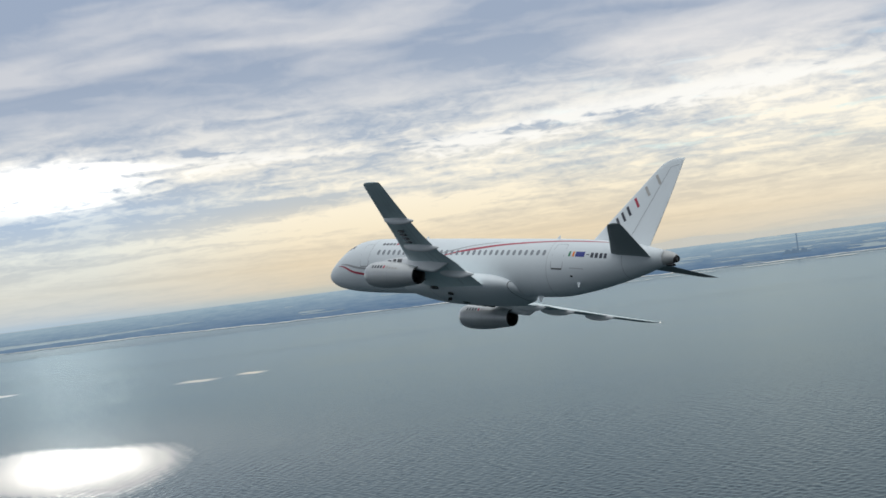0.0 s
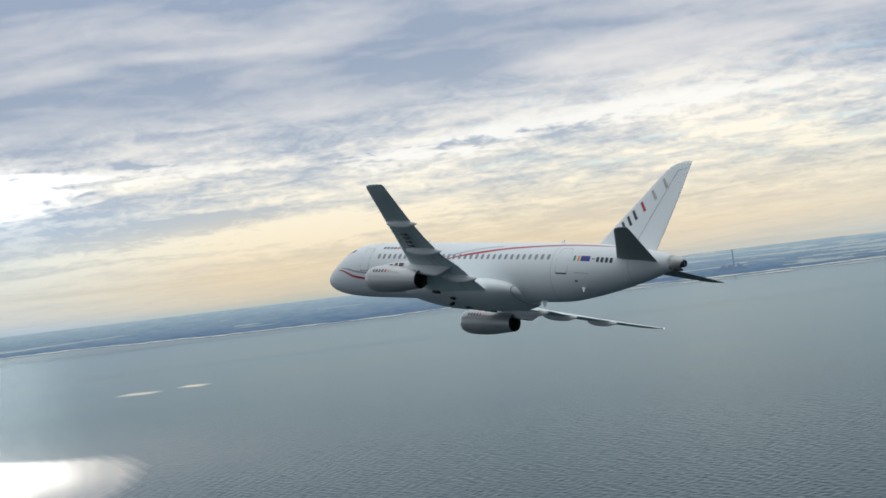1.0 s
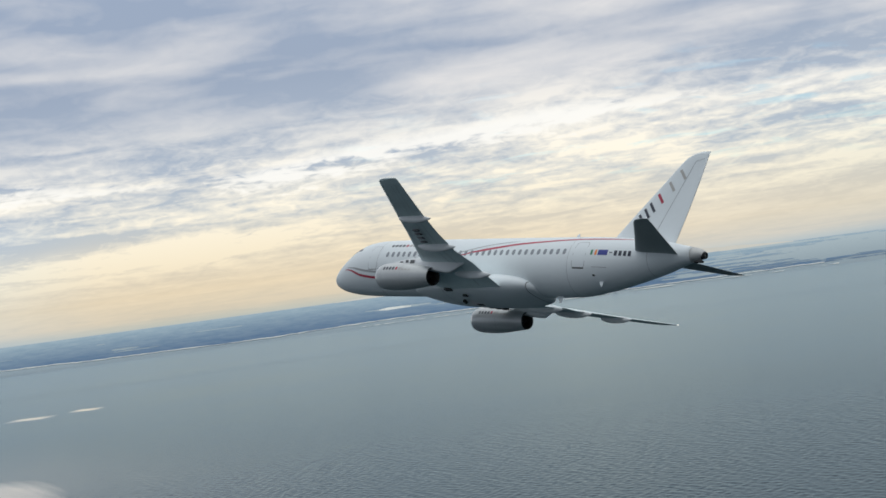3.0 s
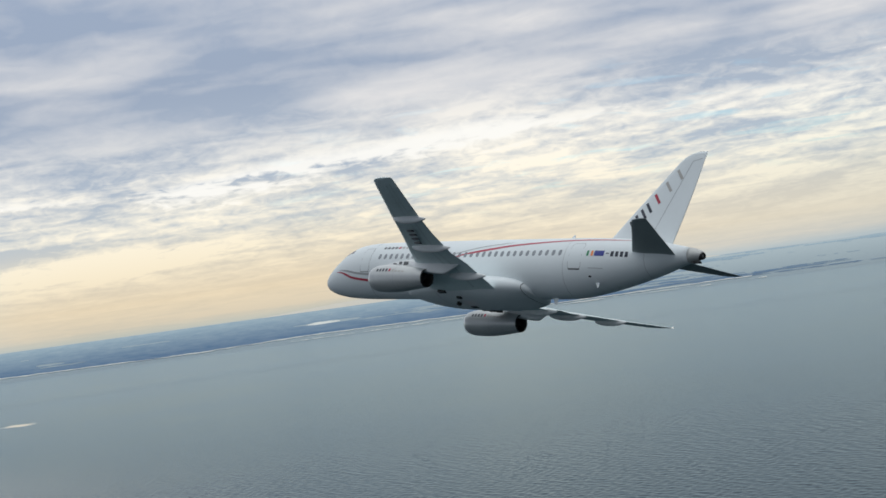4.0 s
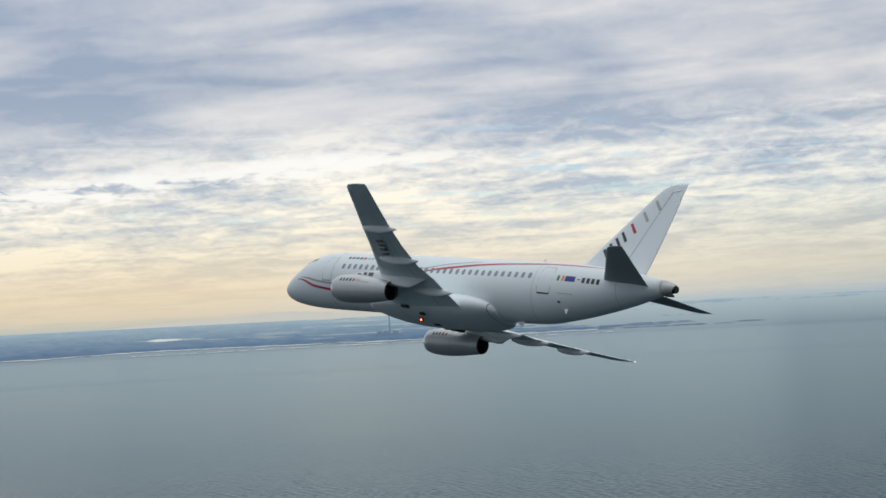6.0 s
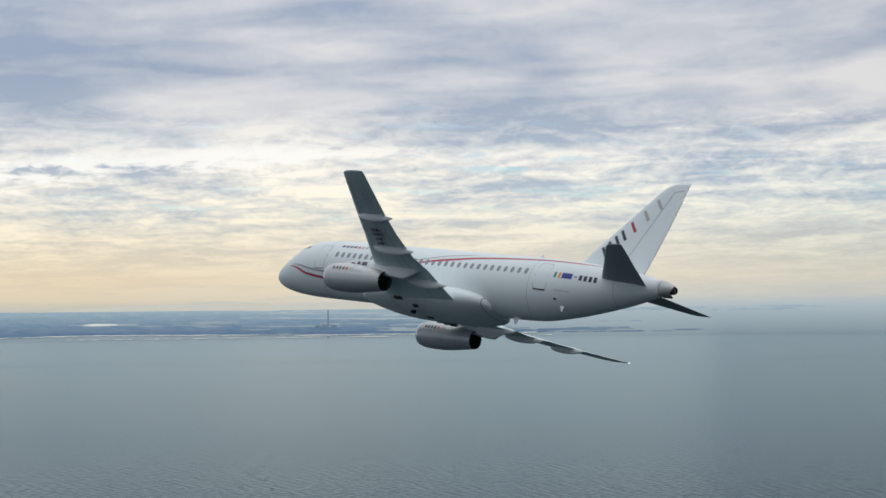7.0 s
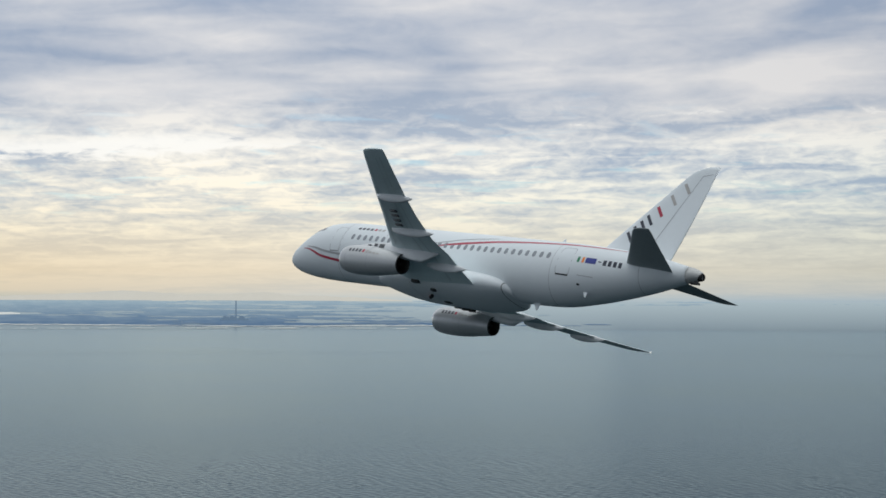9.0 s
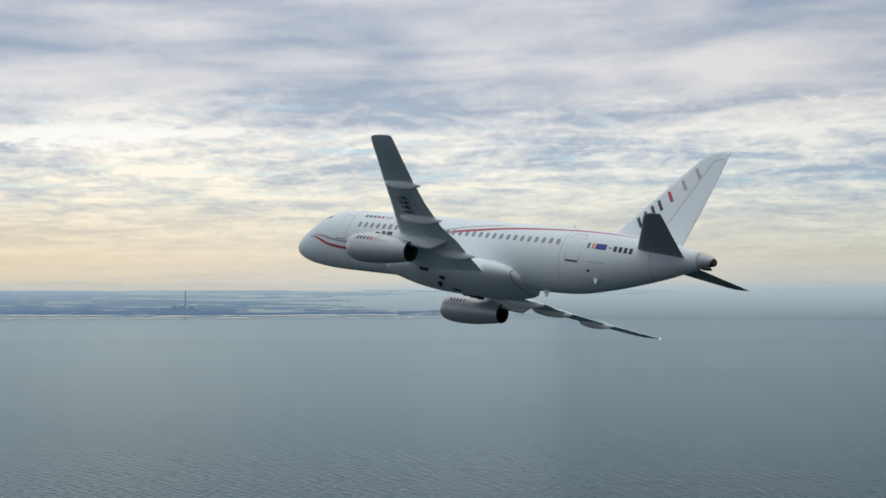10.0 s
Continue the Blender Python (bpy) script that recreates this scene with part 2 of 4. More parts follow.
def far_sea_material():
    """The sea towards the horizon; its haze is painted as emission, growing with distance."""
    mat = bpy.data.materials.new("hazed_far_sea")
    mat.use_nodes = True
    n = Nodes(mat.node_tree)
    at = n.add("ShaderNodeTexCoord").outputs["Object"]
    streak = n.noise(at, 0.004, 4.0, 0.55, 0.4).outputs[0]
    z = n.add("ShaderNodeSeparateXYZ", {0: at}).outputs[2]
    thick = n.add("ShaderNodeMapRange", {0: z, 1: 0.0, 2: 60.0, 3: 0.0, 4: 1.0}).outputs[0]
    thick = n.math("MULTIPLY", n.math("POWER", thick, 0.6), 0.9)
    col = n.ramp(streak, [(0.3, (.002, .010, .015)), (0.7, (.004, .014, .019))])
    dull = n.add("ShaderNodeBsdfDiffuse", {0: col})
    shine = n.add("ShaderNodeBsdfGlossy", {0: (.48, .58, .625, 1)})
    edge = n.add("ShaderNodeFresnel", {0: 1.27})
    n.put(shine, "Roughness", 0.2)
    p = n.add("ShaderNodeMixShader", {0: edge.outputs[0], 1: dull.outputs[0], 2: shine.outputs[0]})
    # glow that stands in for lit air before the water
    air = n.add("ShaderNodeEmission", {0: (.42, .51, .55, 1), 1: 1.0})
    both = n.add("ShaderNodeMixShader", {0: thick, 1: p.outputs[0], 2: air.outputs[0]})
    n.add("ShaderNodeOutputMaterial", {0: both.outputs[0]})
    return mat


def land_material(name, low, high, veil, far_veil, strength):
    """Far backdrop land; its haze is painted as emission, thicker with distance."""
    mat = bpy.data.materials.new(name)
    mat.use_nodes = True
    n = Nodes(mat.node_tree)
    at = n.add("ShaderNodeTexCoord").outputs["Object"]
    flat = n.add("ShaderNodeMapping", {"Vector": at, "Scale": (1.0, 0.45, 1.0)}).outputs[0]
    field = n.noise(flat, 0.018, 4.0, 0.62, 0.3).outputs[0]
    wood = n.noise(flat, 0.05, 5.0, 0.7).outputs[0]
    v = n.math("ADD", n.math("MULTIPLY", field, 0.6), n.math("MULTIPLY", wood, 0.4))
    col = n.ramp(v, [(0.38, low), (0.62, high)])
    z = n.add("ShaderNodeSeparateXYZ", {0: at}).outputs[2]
    # painted haze: glow colour shifts from near to far as the sheet climbs
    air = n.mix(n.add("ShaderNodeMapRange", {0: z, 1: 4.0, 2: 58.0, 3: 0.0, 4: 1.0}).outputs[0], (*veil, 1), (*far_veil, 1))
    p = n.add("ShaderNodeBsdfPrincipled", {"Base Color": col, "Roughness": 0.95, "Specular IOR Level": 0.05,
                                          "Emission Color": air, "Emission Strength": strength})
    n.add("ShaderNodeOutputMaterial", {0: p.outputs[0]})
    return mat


WHITE = material("white_paint", (.765, .80, .82), 0.55, grain=0.03, size=0.6, shine=0.03)
GREY = material("grey_wing_paint", (.74, .83, .84), 0.55, grain=0.10, size=0.8, shine=0.03)
TAILGREY = material("grey_tail_paint", (.36, .40, .41), 0.55, grain=0.10, size=0.8, shine=0.03)
FAIRWHITE = material("white_fairing_paint", (.74, .75, .76), 0.4, grain=0.05)
NACELLE = material("pale_grey_nacelle_paint", (.50, .51, .515), 0.34, 0.35, grain=0.10, shine=0.3)
LIP = material("bare_polished_lip", (.62, .62, .62), 0.28, 0.9, grain=0.06)
NOZZLE = material("burnt_nozzle_metal", (.035, .033, .03), 0.65, 0.3, grain=0.2)
SOOT = material("black_exhaust_inside", (.012, .012, .013), 0.8, grain=0.2)
PANE = material("dark_cabin_window", (.26, .28, .31), 0.12, grain=0.08)
COCKPIT = material("cockpit_glass", (.05, .06, .075), 0.08, grain=0.05)
RED = material("red_stripe_paint", (.42, .025, .06), 0.35, grain=0.05)
SILVER = material("grey_stripe_paint", (.36, .36, .37), 0.35, grain=0.05)
INK = material("dark_navy_lettering", (.03, .035, .055), 0.4, grain=0.08)
TAUPE = material("taupe_lettering", (.42, .40, .385), 0.4, grain=0.06)
SEAM = material("panel_seam", (.42, .43, .45), 0.6, grain=0.1)
WINGSEAM = material("wing_seam", (.64, .72, .73), 0.6, grain=0.1)
VENT = material("grey_vent", (.10, .105, .11), 0.6, grain=0.15)
DARK = material("dark_hatch", (.02, .021, .023), 0.6, grain=0.2)
STEEL = material("bare_tail_cone_metal", (.50, .50, .49), 0.45, 0.35, grain=0.1)
FLAG_GREEN = material("flag_green", (.02, .22, .10), 0.4)
FLAG_ORANGE = material("flag_orange", (.85, .25, .05), 0.4)
FLAG_BLUE = material("flag_blue", (.02, .035, .25), 0.4)
BEACON = material("lit_red_beacon", (.5, .02, .01), 0.3, glow=(1.0, .03, .012, 14.0))
BULB = material("lit_orange_bulb", (.5, .2, .1), 0.3, glow=(1.0, .16, .045, 11.0))
TIPLIGHT = material("white_tip_light", (.9, .9, .9), 0.2, glow=(1.0, .97, .9, 1.5))
SEA = sea_material()
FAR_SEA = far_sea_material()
# far land: the last two colours are the painted haze, near and far
LAND = land_material("hazed_flat_land", (.01, .02, .015), (.085, .09, .065), (.045, .105, .22), (.25, .345, .43), 1.0)
BEACH = land_material("hazed_beach_sand", (.40, .375, .32), (.56, .52, .44), (.23, .27, .30), (.34, .40, .44), 0.8)
STATION = land_material("hazed_concrete", (.06, .06, .06), (.10, .10, .10), (.10, .16, .235), (.12, .18, .25), 1.0)
HILLS = land_material("hazed_hills", (.05, .05, .05), (.08, .08, .08), (.53, .53, .48), (.55, .54, .485), 1.0)

# ---- building helpers ----
def mesh_of(name, verts, faces, smooth=True):
    me = bpy.data.meshes.new(name)
    me.from_pydata([tuple(v) for v in verts], [], faces)
    bm = bmesh.new()
    bm.from_mesh(me)
    bmesh.ops.recalc_face_normals(bm, faces=bm.faces)
    bm.to_mesh(me)
    bm.free()
    me.polygons.foreach_set("use_smooth", [smooth] * len(me.polygons))
    return me


def part(name, data, mat, parent=None, label=""):
    """Links a mesh as one object, under a thing or a part."""
    if isinstance(data, bmesh.types.BMesh):
        me = bpy.data.meshes.new(name)
        data.to_mesh(me)
        data.free()
        data = me
    if mat and not data.materials:
        data.materials.append(mat)
    ob = new(name, data)
    if parent:
        ob.parent = parent
    return tagged(ob, label)


def loft(rings, closed=True, cap=True):
    """Verts and faces through rings with the same number of points."""
    m = len(rings[0])
    verts = [p for ring in rings for p in ring]
    faces = []
    for i in range(len(rings) - 1):
        for j in range(m if closed else m - 1):
            k = (j + 1) % m
            faces.append((i * m + j, i * m + k, (i + 1) * m + k, (i + 1) * m + j))
    if cap and closed:
        faces.append(tuple(range(m)))
        faces.append(tuple(range((len(rings) - 1) * m, len(rings) * m)))
    return verts, faces


def lerp_rows(rows, x):
    """Smooth interpolation in rows (x, a, b, ...)."""
    if x <= rows[0][0]:
        return rows[0][1:]
    for k, (p, q) in enumerate(zip(rows, rows[1:])):
        if x <= q[0]:
            o = rows[max(0, k - 1)]
            r = rows[min(len(rows) - 1, k + 2)]
            h, u = q[0] - p[0], (x - p[0]) / (q[0] - p[0])
            out = []
            for c in range(1, len(p)):
                d = (q[c] - p[c]) / h
                d0 = (p[c] - o[c]) / (p[0] - o[0]) if p is not o else d
                d1 = (r[c] - q[c]) / (r[0] - q[0]) if r is not q else d
                s0 = 0 if d * d0 <= 0 else 2 * d * d0 / (d + d0)
                s1 = 0 if d * d1 <= 0 else 2 * d * d1 / (d + d1)
                if p is o:
                    s0 = d
                if r is q:
                    s1 = d
                out.append(p[c] * (2 * u**3 - 3 * u * u + 1) + q[c] * (3 * u * u - 2 * u**3)
                           + h * s0 * (u**3 - 2 * u * u + u) + h * s1 * (u**3 - u * u))
            return out
    return rows[-1][1:]


def line_rows(rows, x):
    """Straight interpolation in rows (x, a, b, ...)."""
    xs = [r[0] for r in rows]
    return [float(np.interp(x, xs, [r[c] for r in rows])) for c in range(1, len(rows[0]))]


def box(bm, lo, hi):
    """Adds an upright box to a bmesh."""
    v = [bm.verts.new((x, y, z)) for z in (lo[2], hi[2]) for y in (lo[1], hi[1]) for x in (lo[0], hi[0])]
    for f in ((0, 2, 3, 1), (4, 5, 7, 6), (0, 1, 5, 4), (2, 6, 7, 3), (0, 4, 6, 2), (1, 3, 7, 5)):
        bm.faces.new([v[i] for i in f])


# ---- sea and distant coast ----
# Beyond FLAT metres the sheet climbs gently, so that its rim lies at the height HORIZON_Z, where sea and sky meet.
CENTRE, HORIZON_Z, FLAT, RIM = (-15.0, -110.0), 62.0, 3600.0, 4925.0
DIP_FLAT, DIP_RIM = HORIZON_Z / FLAT, 0.0003


def dip_to_r(dip):
    """Distance at which the sheet lies that many radians below the horizon."""
    if dip >= DIP_FLAT:
        return HORIZON_Z / dip
    return FLAT + (DIP_FLAT - dip) / (DIP_FLAT - DIP_RIM) * (RIM - FLAT)


def r_to_z(r):
    if r <= FLAT:
        return 0.0
    return HORIZON_Z - r * (DIP_FLAT + (r - FLAT) / (RIM - FLAT) * (DIP_RIM - DIP_FLAT))


def on_sheet(az, dip_deg, up=0.0):
    """A place by bearing (degrees left of +Y) and degrees below the horizon."""
    r = dip_to_r(radians(dip_deg))
    a = radians(az)
    return Vector((CENTRE[0] - math.sin(a) * r, CENTRE[1] + math.cos(a) * r, r_to_z(r) + up))


# sun glints, put in as smooth water with a paler reflection: middle x, y, half width, half length, bearing of the
# length
GLINTS = ((-140.0, 568.4, 60.1, 137.4, 13.9),
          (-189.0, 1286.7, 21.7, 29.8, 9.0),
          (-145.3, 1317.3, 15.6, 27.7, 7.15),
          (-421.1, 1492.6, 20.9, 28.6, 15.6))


def glint_at(x, y):
    """Strength of the put-in sun glint at places x, y (arrays): 1 in a patch's middle."""
    glint = np.zeros_like(x)
    for mx, my, wide, long, bearing in GLINTS:
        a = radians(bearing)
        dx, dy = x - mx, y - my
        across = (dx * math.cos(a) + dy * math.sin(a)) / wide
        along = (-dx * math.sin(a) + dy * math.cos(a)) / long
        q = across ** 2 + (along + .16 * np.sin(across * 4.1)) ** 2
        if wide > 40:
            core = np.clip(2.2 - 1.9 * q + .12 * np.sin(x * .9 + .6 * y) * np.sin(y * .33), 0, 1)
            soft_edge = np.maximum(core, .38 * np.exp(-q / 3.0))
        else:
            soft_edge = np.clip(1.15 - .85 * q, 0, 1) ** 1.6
        glint = np.maximum(glint, soft_edge)
    return glint


def wave_height(x, y):
    """A wind sea: many small sine waves of nearby directions."""
    rng = np.random.RandomState(5)
    z = np.zeros_like(x)
    for _ in range(60):
        length = 2.2 * 2.3 ** rng.rand()
        a = radians(-2) + rng.randn() * 0.62
        k = 2 * math.pi / length
        z += 0.0135 * length ** 0.95 * np.sin(k * (x * math.cos(a) + y * math.sin(a)) + rng.rand() * 6.283) / 6.8 * WAVES
    return z


WAVES = 1.42
NEAR0, NEAR1 = 330.0, 1900.0        # radii of the stretch with modelled waves
AZ0, AZ1 = -44.0, 24.0


def grid_mesh(name, xs, ys, zs, mats, pick):
    """A mesh over 2D arrays of places; pick gives each face's material slot."""
    n, m = xs.shape
    i = np.arange(n * m).reshape(n, m)
    quads = np.stack([i[:-1, :-1], i[1:, :-1], i[1:, 1:], i[:-1, 1:]], -1).reshape(-1, 4)
    me = bpy.data.meshes.new(name)
    me.vertices.add(n * m)
    me.vertices.foreach_set("co", np.stack([xs, ys, zs], -1).ravel())
    me.loops.add(quads.size)
    me.loops.foreach_set("vertex_index", quads.ravel().astype(np.int32))
    me.polygons.add(len(quads))
    me.polygons.foreach_set("loop_start", np.arange(0, quads.size, 4, dtype=np.int32))
    me.polygons.foreach_set("loop_total", np.full(len(quads), 4, dtype=np.int32))
    for mat in mats:
        me.materials.append(mat)
    me.polygons.foreach_set("material_index", pick.astype(np.int32).ravel())
    me.polygons.foreach_set("use_smooth", np.ones(len(quads), dtype=bool))
    me.update(calc_edges=True)
    me.validate()
    return me


def make_sea():
    # the whole sheet, lowered a little where the waves are modelled
    radii = np.array([0.0] + list(np.geomspace(20, FLAT, 70)) + list(np.linspace(FLAT, RIM, 40)[1:]))
    az = np.radians(np.linspace(-180, 180, 481))
    r, a = np.meshgrid(radii, az, indexing="ij")
    z = np.array([r_to_z(q) for q in radii])[:, None] + 0 * r
    deg_az = np.degrees(a)
    inside = (r > NEAR0 + 12) & (r < NEAR1 - 20) & (deg_az > AZ0 + .8) & (deg_az < AZ1 - .8)
    z = z - 1.6 * inside
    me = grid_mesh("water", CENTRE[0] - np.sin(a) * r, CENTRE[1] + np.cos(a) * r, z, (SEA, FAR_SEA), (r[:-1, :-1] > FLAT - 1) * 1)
    sea = tagged(part("water", me, None), "grey-blue rippled open sea under an overcast sky", "sea", kind="structure")
    # waves
    radii = np.concatenate([np.geomspace(NEAR0, 900, 640), np.geomspace(900, NEAR1, 330)[1:]])
    az = np.radians(np.arange(AZ0, AZ1 + .01, 0.07))
    r, a = np.meshgrid(radii, az, indexing="ij")
    x, y = CENTRE[0] - np.sin(a) * r, CENTRE[1] + np.cos(a) * r
    # waves are flattened where a sun glint is put in
    glint = glint_at(x, y)
    fade = np.clip((r - NEAR0) / 40, 0, 1) * np.clip((1350 - r) / 850, 0, 1)
    calmer = np.interp(np.degrees(a), (-34.0, 4.0), (.55, 1.0))
    gust = 0.94 + 0.06 * np.sin(x * .011 + 1.0 + np.sin(y * .007)) * np.sin(y * .013 + .5 * np.sin(x * .009))
    z = wave_height(x, y) * fade * gust * calmer * (1 - .95 * glint) + 0.03
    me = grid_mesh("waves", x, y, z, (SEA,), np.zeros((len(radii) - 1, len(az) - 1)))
    me.attributes.new("glint", "FLOAT", "POINT").data.foreach_set("value", glint.ravel())
    part("waves", me, None, sea)
    return sea


def fnoise(x, y, s):
    return noise.noise((x, y, s))


# shore: bearing, degrees of dip of the land's seaward edge
SHORE = ((-45, .10), (-31, .12), (-27, .82), (-24, .86), (-19, .86), (-16, .88), (-12, .89), (-8, .84), (-5, .82), (-1, .89),
         (1, .89), (5.8, .83), (10, .72), (16, .71), (22, .70))
# long lagoon: bearing, middle dip, half width
LAGOON = ((7.9, .46, 0.0), (8.6, .46, .015), (12, .525, .035), (15.5, .52, .06), (22, .52, .07))
PONDS = ((4.19, .59, .55, .030), (-5.4, .46, 1.1, .045), (3.87, .67, .9, .02), (-9.0, .40, .9, .02), (-7.0, .52, .5, .015), (1.0, .36, .8, .015))


def is_land(az, d):
    shore = line_rows(SHORE, az)[0] + 0.022 * fnoise(az * 0.7, 0, 3.1) + 0.012 * fnoise(az * 3.0, 0, 7.7)
    if d > shore:
        return False
    if az > 7.9:
        mid, half = line_rows(LAGOON, az)
        if abs(d - mid) < half + 0.008 * fnoise(az * 2, 0, 1.0):
            return False
    for a, b, wa, wd in PONDS:
        if ((az - a) / wa) ** 2 + ((d - b) / wd) ** 2 + 0.6 * fnoise(az * 2.5, d * 30, 5.0) < 1:
            return False
    # delta: channels and lagoons that grow to the right, marsh islands at the end
    wet = float(np.interp(az, (-33, -27, -21, -17.5, -14, -9, -4), (.55, .36, .16, -.02, -.14, -.32, -.9)))
    bay = float(np.interp(az + 1.6 * fnoise(az * .5, d * 14, 40.0), (-20.5, -17.5), (1, 0))) * float(np.interp(abs(d - .43), (.2, .30), (1, 0)))
    wet += 0.34 * bay
    if az < -18 and .70 < d < .88:
        wet -= 0.26
    if az < -16 and d < .14:
        wet -= 0.15
    if az < -15 and d > .3:
        # the spit breaks up into long thin strips and ends
        wet += 0.9 * abs(fnoise(az * .16, d * 46.0, 61.0)) * min(1.0, (-15 - az) / 4) + .05 + max(0.0, (-25.4 - az) * .5)
    if ((az + 12.9) / 2.0) ** 2 + ((d - .71) / .09) ** 2 + .7 * fnoise(az * 1.5, d * 25, 50.0) < 1:
        return True
    return fnoise(az * 0.30, d * 17.0, 2.0) + 0.45 * fnoise(az * 1.1, d * 34.0, 9.0) + 0.2 * fnoise(az * 3.3, d * 60.0, 4.0) > wet


def cell_sheet(test, az0, az1, step, dips, up):
    """One mesh of the cells of a bearing and dip grid that pass a test."""
    azs = np.arange(az0, az1, step)
    verts, faces, index = [], [], {}

    def vert(i, j):
        if (i, j) not in index:
            index[i, j] = len(verts)
            verts.append(on_sheet(azs[i], dips[j], up))
        return index[i, j]
    for i in range(len(azs) - 1):
        for j in range(len(dips) - 1):
            if test((azs[i] + azs[i + 1]) / 2, (dips[j] + dips[j + 1]) / 2):
                faces.append((vert(i, j), vert(i + 1, j), vert(i + 1, j + 1), vert(i, j + 1)))
    return mesh_of("sheet", verts, faces)


def is_beach(az, d):
    shore = line_rows(SHORE, az)[0] + 0.022 * fnoise(az * 0.7, 0, 3.1) + 0.012 * fnoise(az * 3.0, 0, 7.7)
    wide = 0.016 + 0.026 * fnoise(az * 0.6, 0, 12.0) + .012 * fnoise(az * 2.3, 0, 14.0)
    if ((az + 5.15) / .58) ** 2 + ((d - .47) / .042) ** 2 + .7 * fnoise(az * 2.5, d * 30, 5.0) < 1:      # a pond's bright reflection, painted as a pale sheet
        return True
    if az > -20 and shore - 0.004 < d < shore + wide:
        return True
    if -20.5 < az < -4:     # surf and sand bars off the delta
        bar = .965 + .018 * fnoise(az * .35, 0, 15.0)
        return abs(d - bar) < .003 + .016 * fnoise(az * .8, 0, 22.0) + .008 * fnoise(az * 2.9, 0, 23.0)
    return False


def make_coast():
    dips = list(np.linspace(0.018, 0.95, 80))
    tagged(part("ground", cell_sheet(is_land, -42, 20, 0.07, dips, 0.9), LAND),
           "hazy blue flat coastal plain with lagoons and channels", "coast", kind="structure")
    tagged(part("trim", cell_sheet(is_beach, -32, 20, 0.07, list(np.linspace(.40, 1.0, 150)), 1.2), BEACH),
           "pale sand beach and surf line along the shore, with one pond's painted reflection", "beach", kind="structure")
    # faint hills beyond the plain
    verts, faces = [], []
    azs = np.arange(-19, -3, 0.08)
    for a in azs:
        h = max(0.0, 0.16 + 0.16 * math.exp(-((a + 9.2) / 1.6) ** 2) + 0.10 * math.exp(-((a + 13.8) / 1.2) ** 2)
                + 0.06 * fnoise(a * 0.9, 0, 30.0) + 0.03 * fnoise(a * 3.1, 0, 31.0)) * min(1, (a + 19) / 3, (-3 - a) / 3)
        r = RIM - 2
        for up, back in ((-2.0, 0), (h * r * math.pi / 180, 0), (-2.0, 12)):
            verts.append((CENTRE[0] - math.sin(radians(a)) * (r + back), CENTRE[1] + math.cos(radians(a)) * (r + back), HORIZON_Z + up))
    for i in range(len(azs) - 1):
        for j in range(2):
            faces.append((3 * i + j, 3 * i + j + 1, 3 * i + j + 4, 3 * i + j + 3))
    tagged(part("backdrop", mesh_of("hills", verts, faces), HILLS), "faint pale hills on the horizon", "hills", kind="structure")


def make_power_station():
    base = on_sheet(-12.86, 0.69, 0.5)
    away = Vector((-math.sin(radians(-12.86)), math.cos(radians(-12.86)), 0))
    root = tagged(new("power_station"), "hazy grey power station with one tall chimney by the shore", "power station")
    root.matrix_world = Matrix.Translation(base) @ Matrix.Rotation(math.atan2(-away.x, away.y), 4, "Z")
    m = 20
    rings = [[(r * math.cos(2 * math.pi * j / m), r * math.sin(2 * math.pi * j / m), z) for j in range(m)]
             for r, z in ((2.6, -2), (2.5, 0), (1.9, 16), (1.6, 32), (1.45, 46), (1.7, 46.2), (1.7, 47), (1.2, 47))]
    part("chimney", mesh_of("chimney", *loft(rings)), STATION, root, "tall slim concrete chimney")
    hall = bmesh.new()
    box(hall, (-7, -5, -2), (7, 5, 8.5))
    box(hall, (-5, -4, 8.5), (2, 4, 10.5))
    box(hall, (-9.5, -3, -2), (-7, 4, 5))
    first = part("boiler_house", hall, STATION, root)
    first.location = (-24, 2, 0)
    for x, y in ((-8, 3), (14, 2)):
        more = new("boiler_house", first.data)
        more.parent = root
        more.location = (x, y, 0)
    low = bmesh.new()
    box(low, (-38, -8, -2), (30, -5, 3.2))
    box(low, (-34, -8, 3.2), (-20, -5.5, 4.4))
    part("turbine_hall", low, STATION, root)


make_sea()
make_coast()
make_power_station()

# ---- airliner: x runs aft from the nose, y to starboard, z up ----
# fuselage: x, top, bottom, half width
BODY = ((0.0, -.78, -.88, .05), (.10, -.48, -1.10, .36), (.40, -.08, -1.30, .66), (.9, .36, -1.48, .96), (1.5, .84, -1.60, 1.22),
        (2.4, 1.45, -1.70, 1.50), (3.4, 1.84, -1.75, 1.68), (4.6, 1.99, -1.77, 1.77), (6.0, 2.02, -1.77, 1.79), (12, 2.01, -1.77, 1.79),
        (20.5, 1.95, -1.77, 1.79), (22.0, 1.94, -1.72, 1.76), (24.0, 1.88, -1.38, 1.63), (26.0, 1.77, -.88, 1.36), (28.0, 1.55, -.27, 1.0),
        (29.2, 1.34, .17, .66), (29.75, 1.24, .35, .47))


def skin(x, theta, off=0.0):
    """A point of the fuselage's skin: theta from starboard over the top, in degrees; 180 is port."""
    top, bottom, wide = lerp_rows(BODY, x)
    a = radians(theta)
    mid, half = (top + bottom) / 2, (top - bottom) / 2
    return Vector((x, (wide + off) * math.cos(a), mid + (half + off) * math.sin(a)))


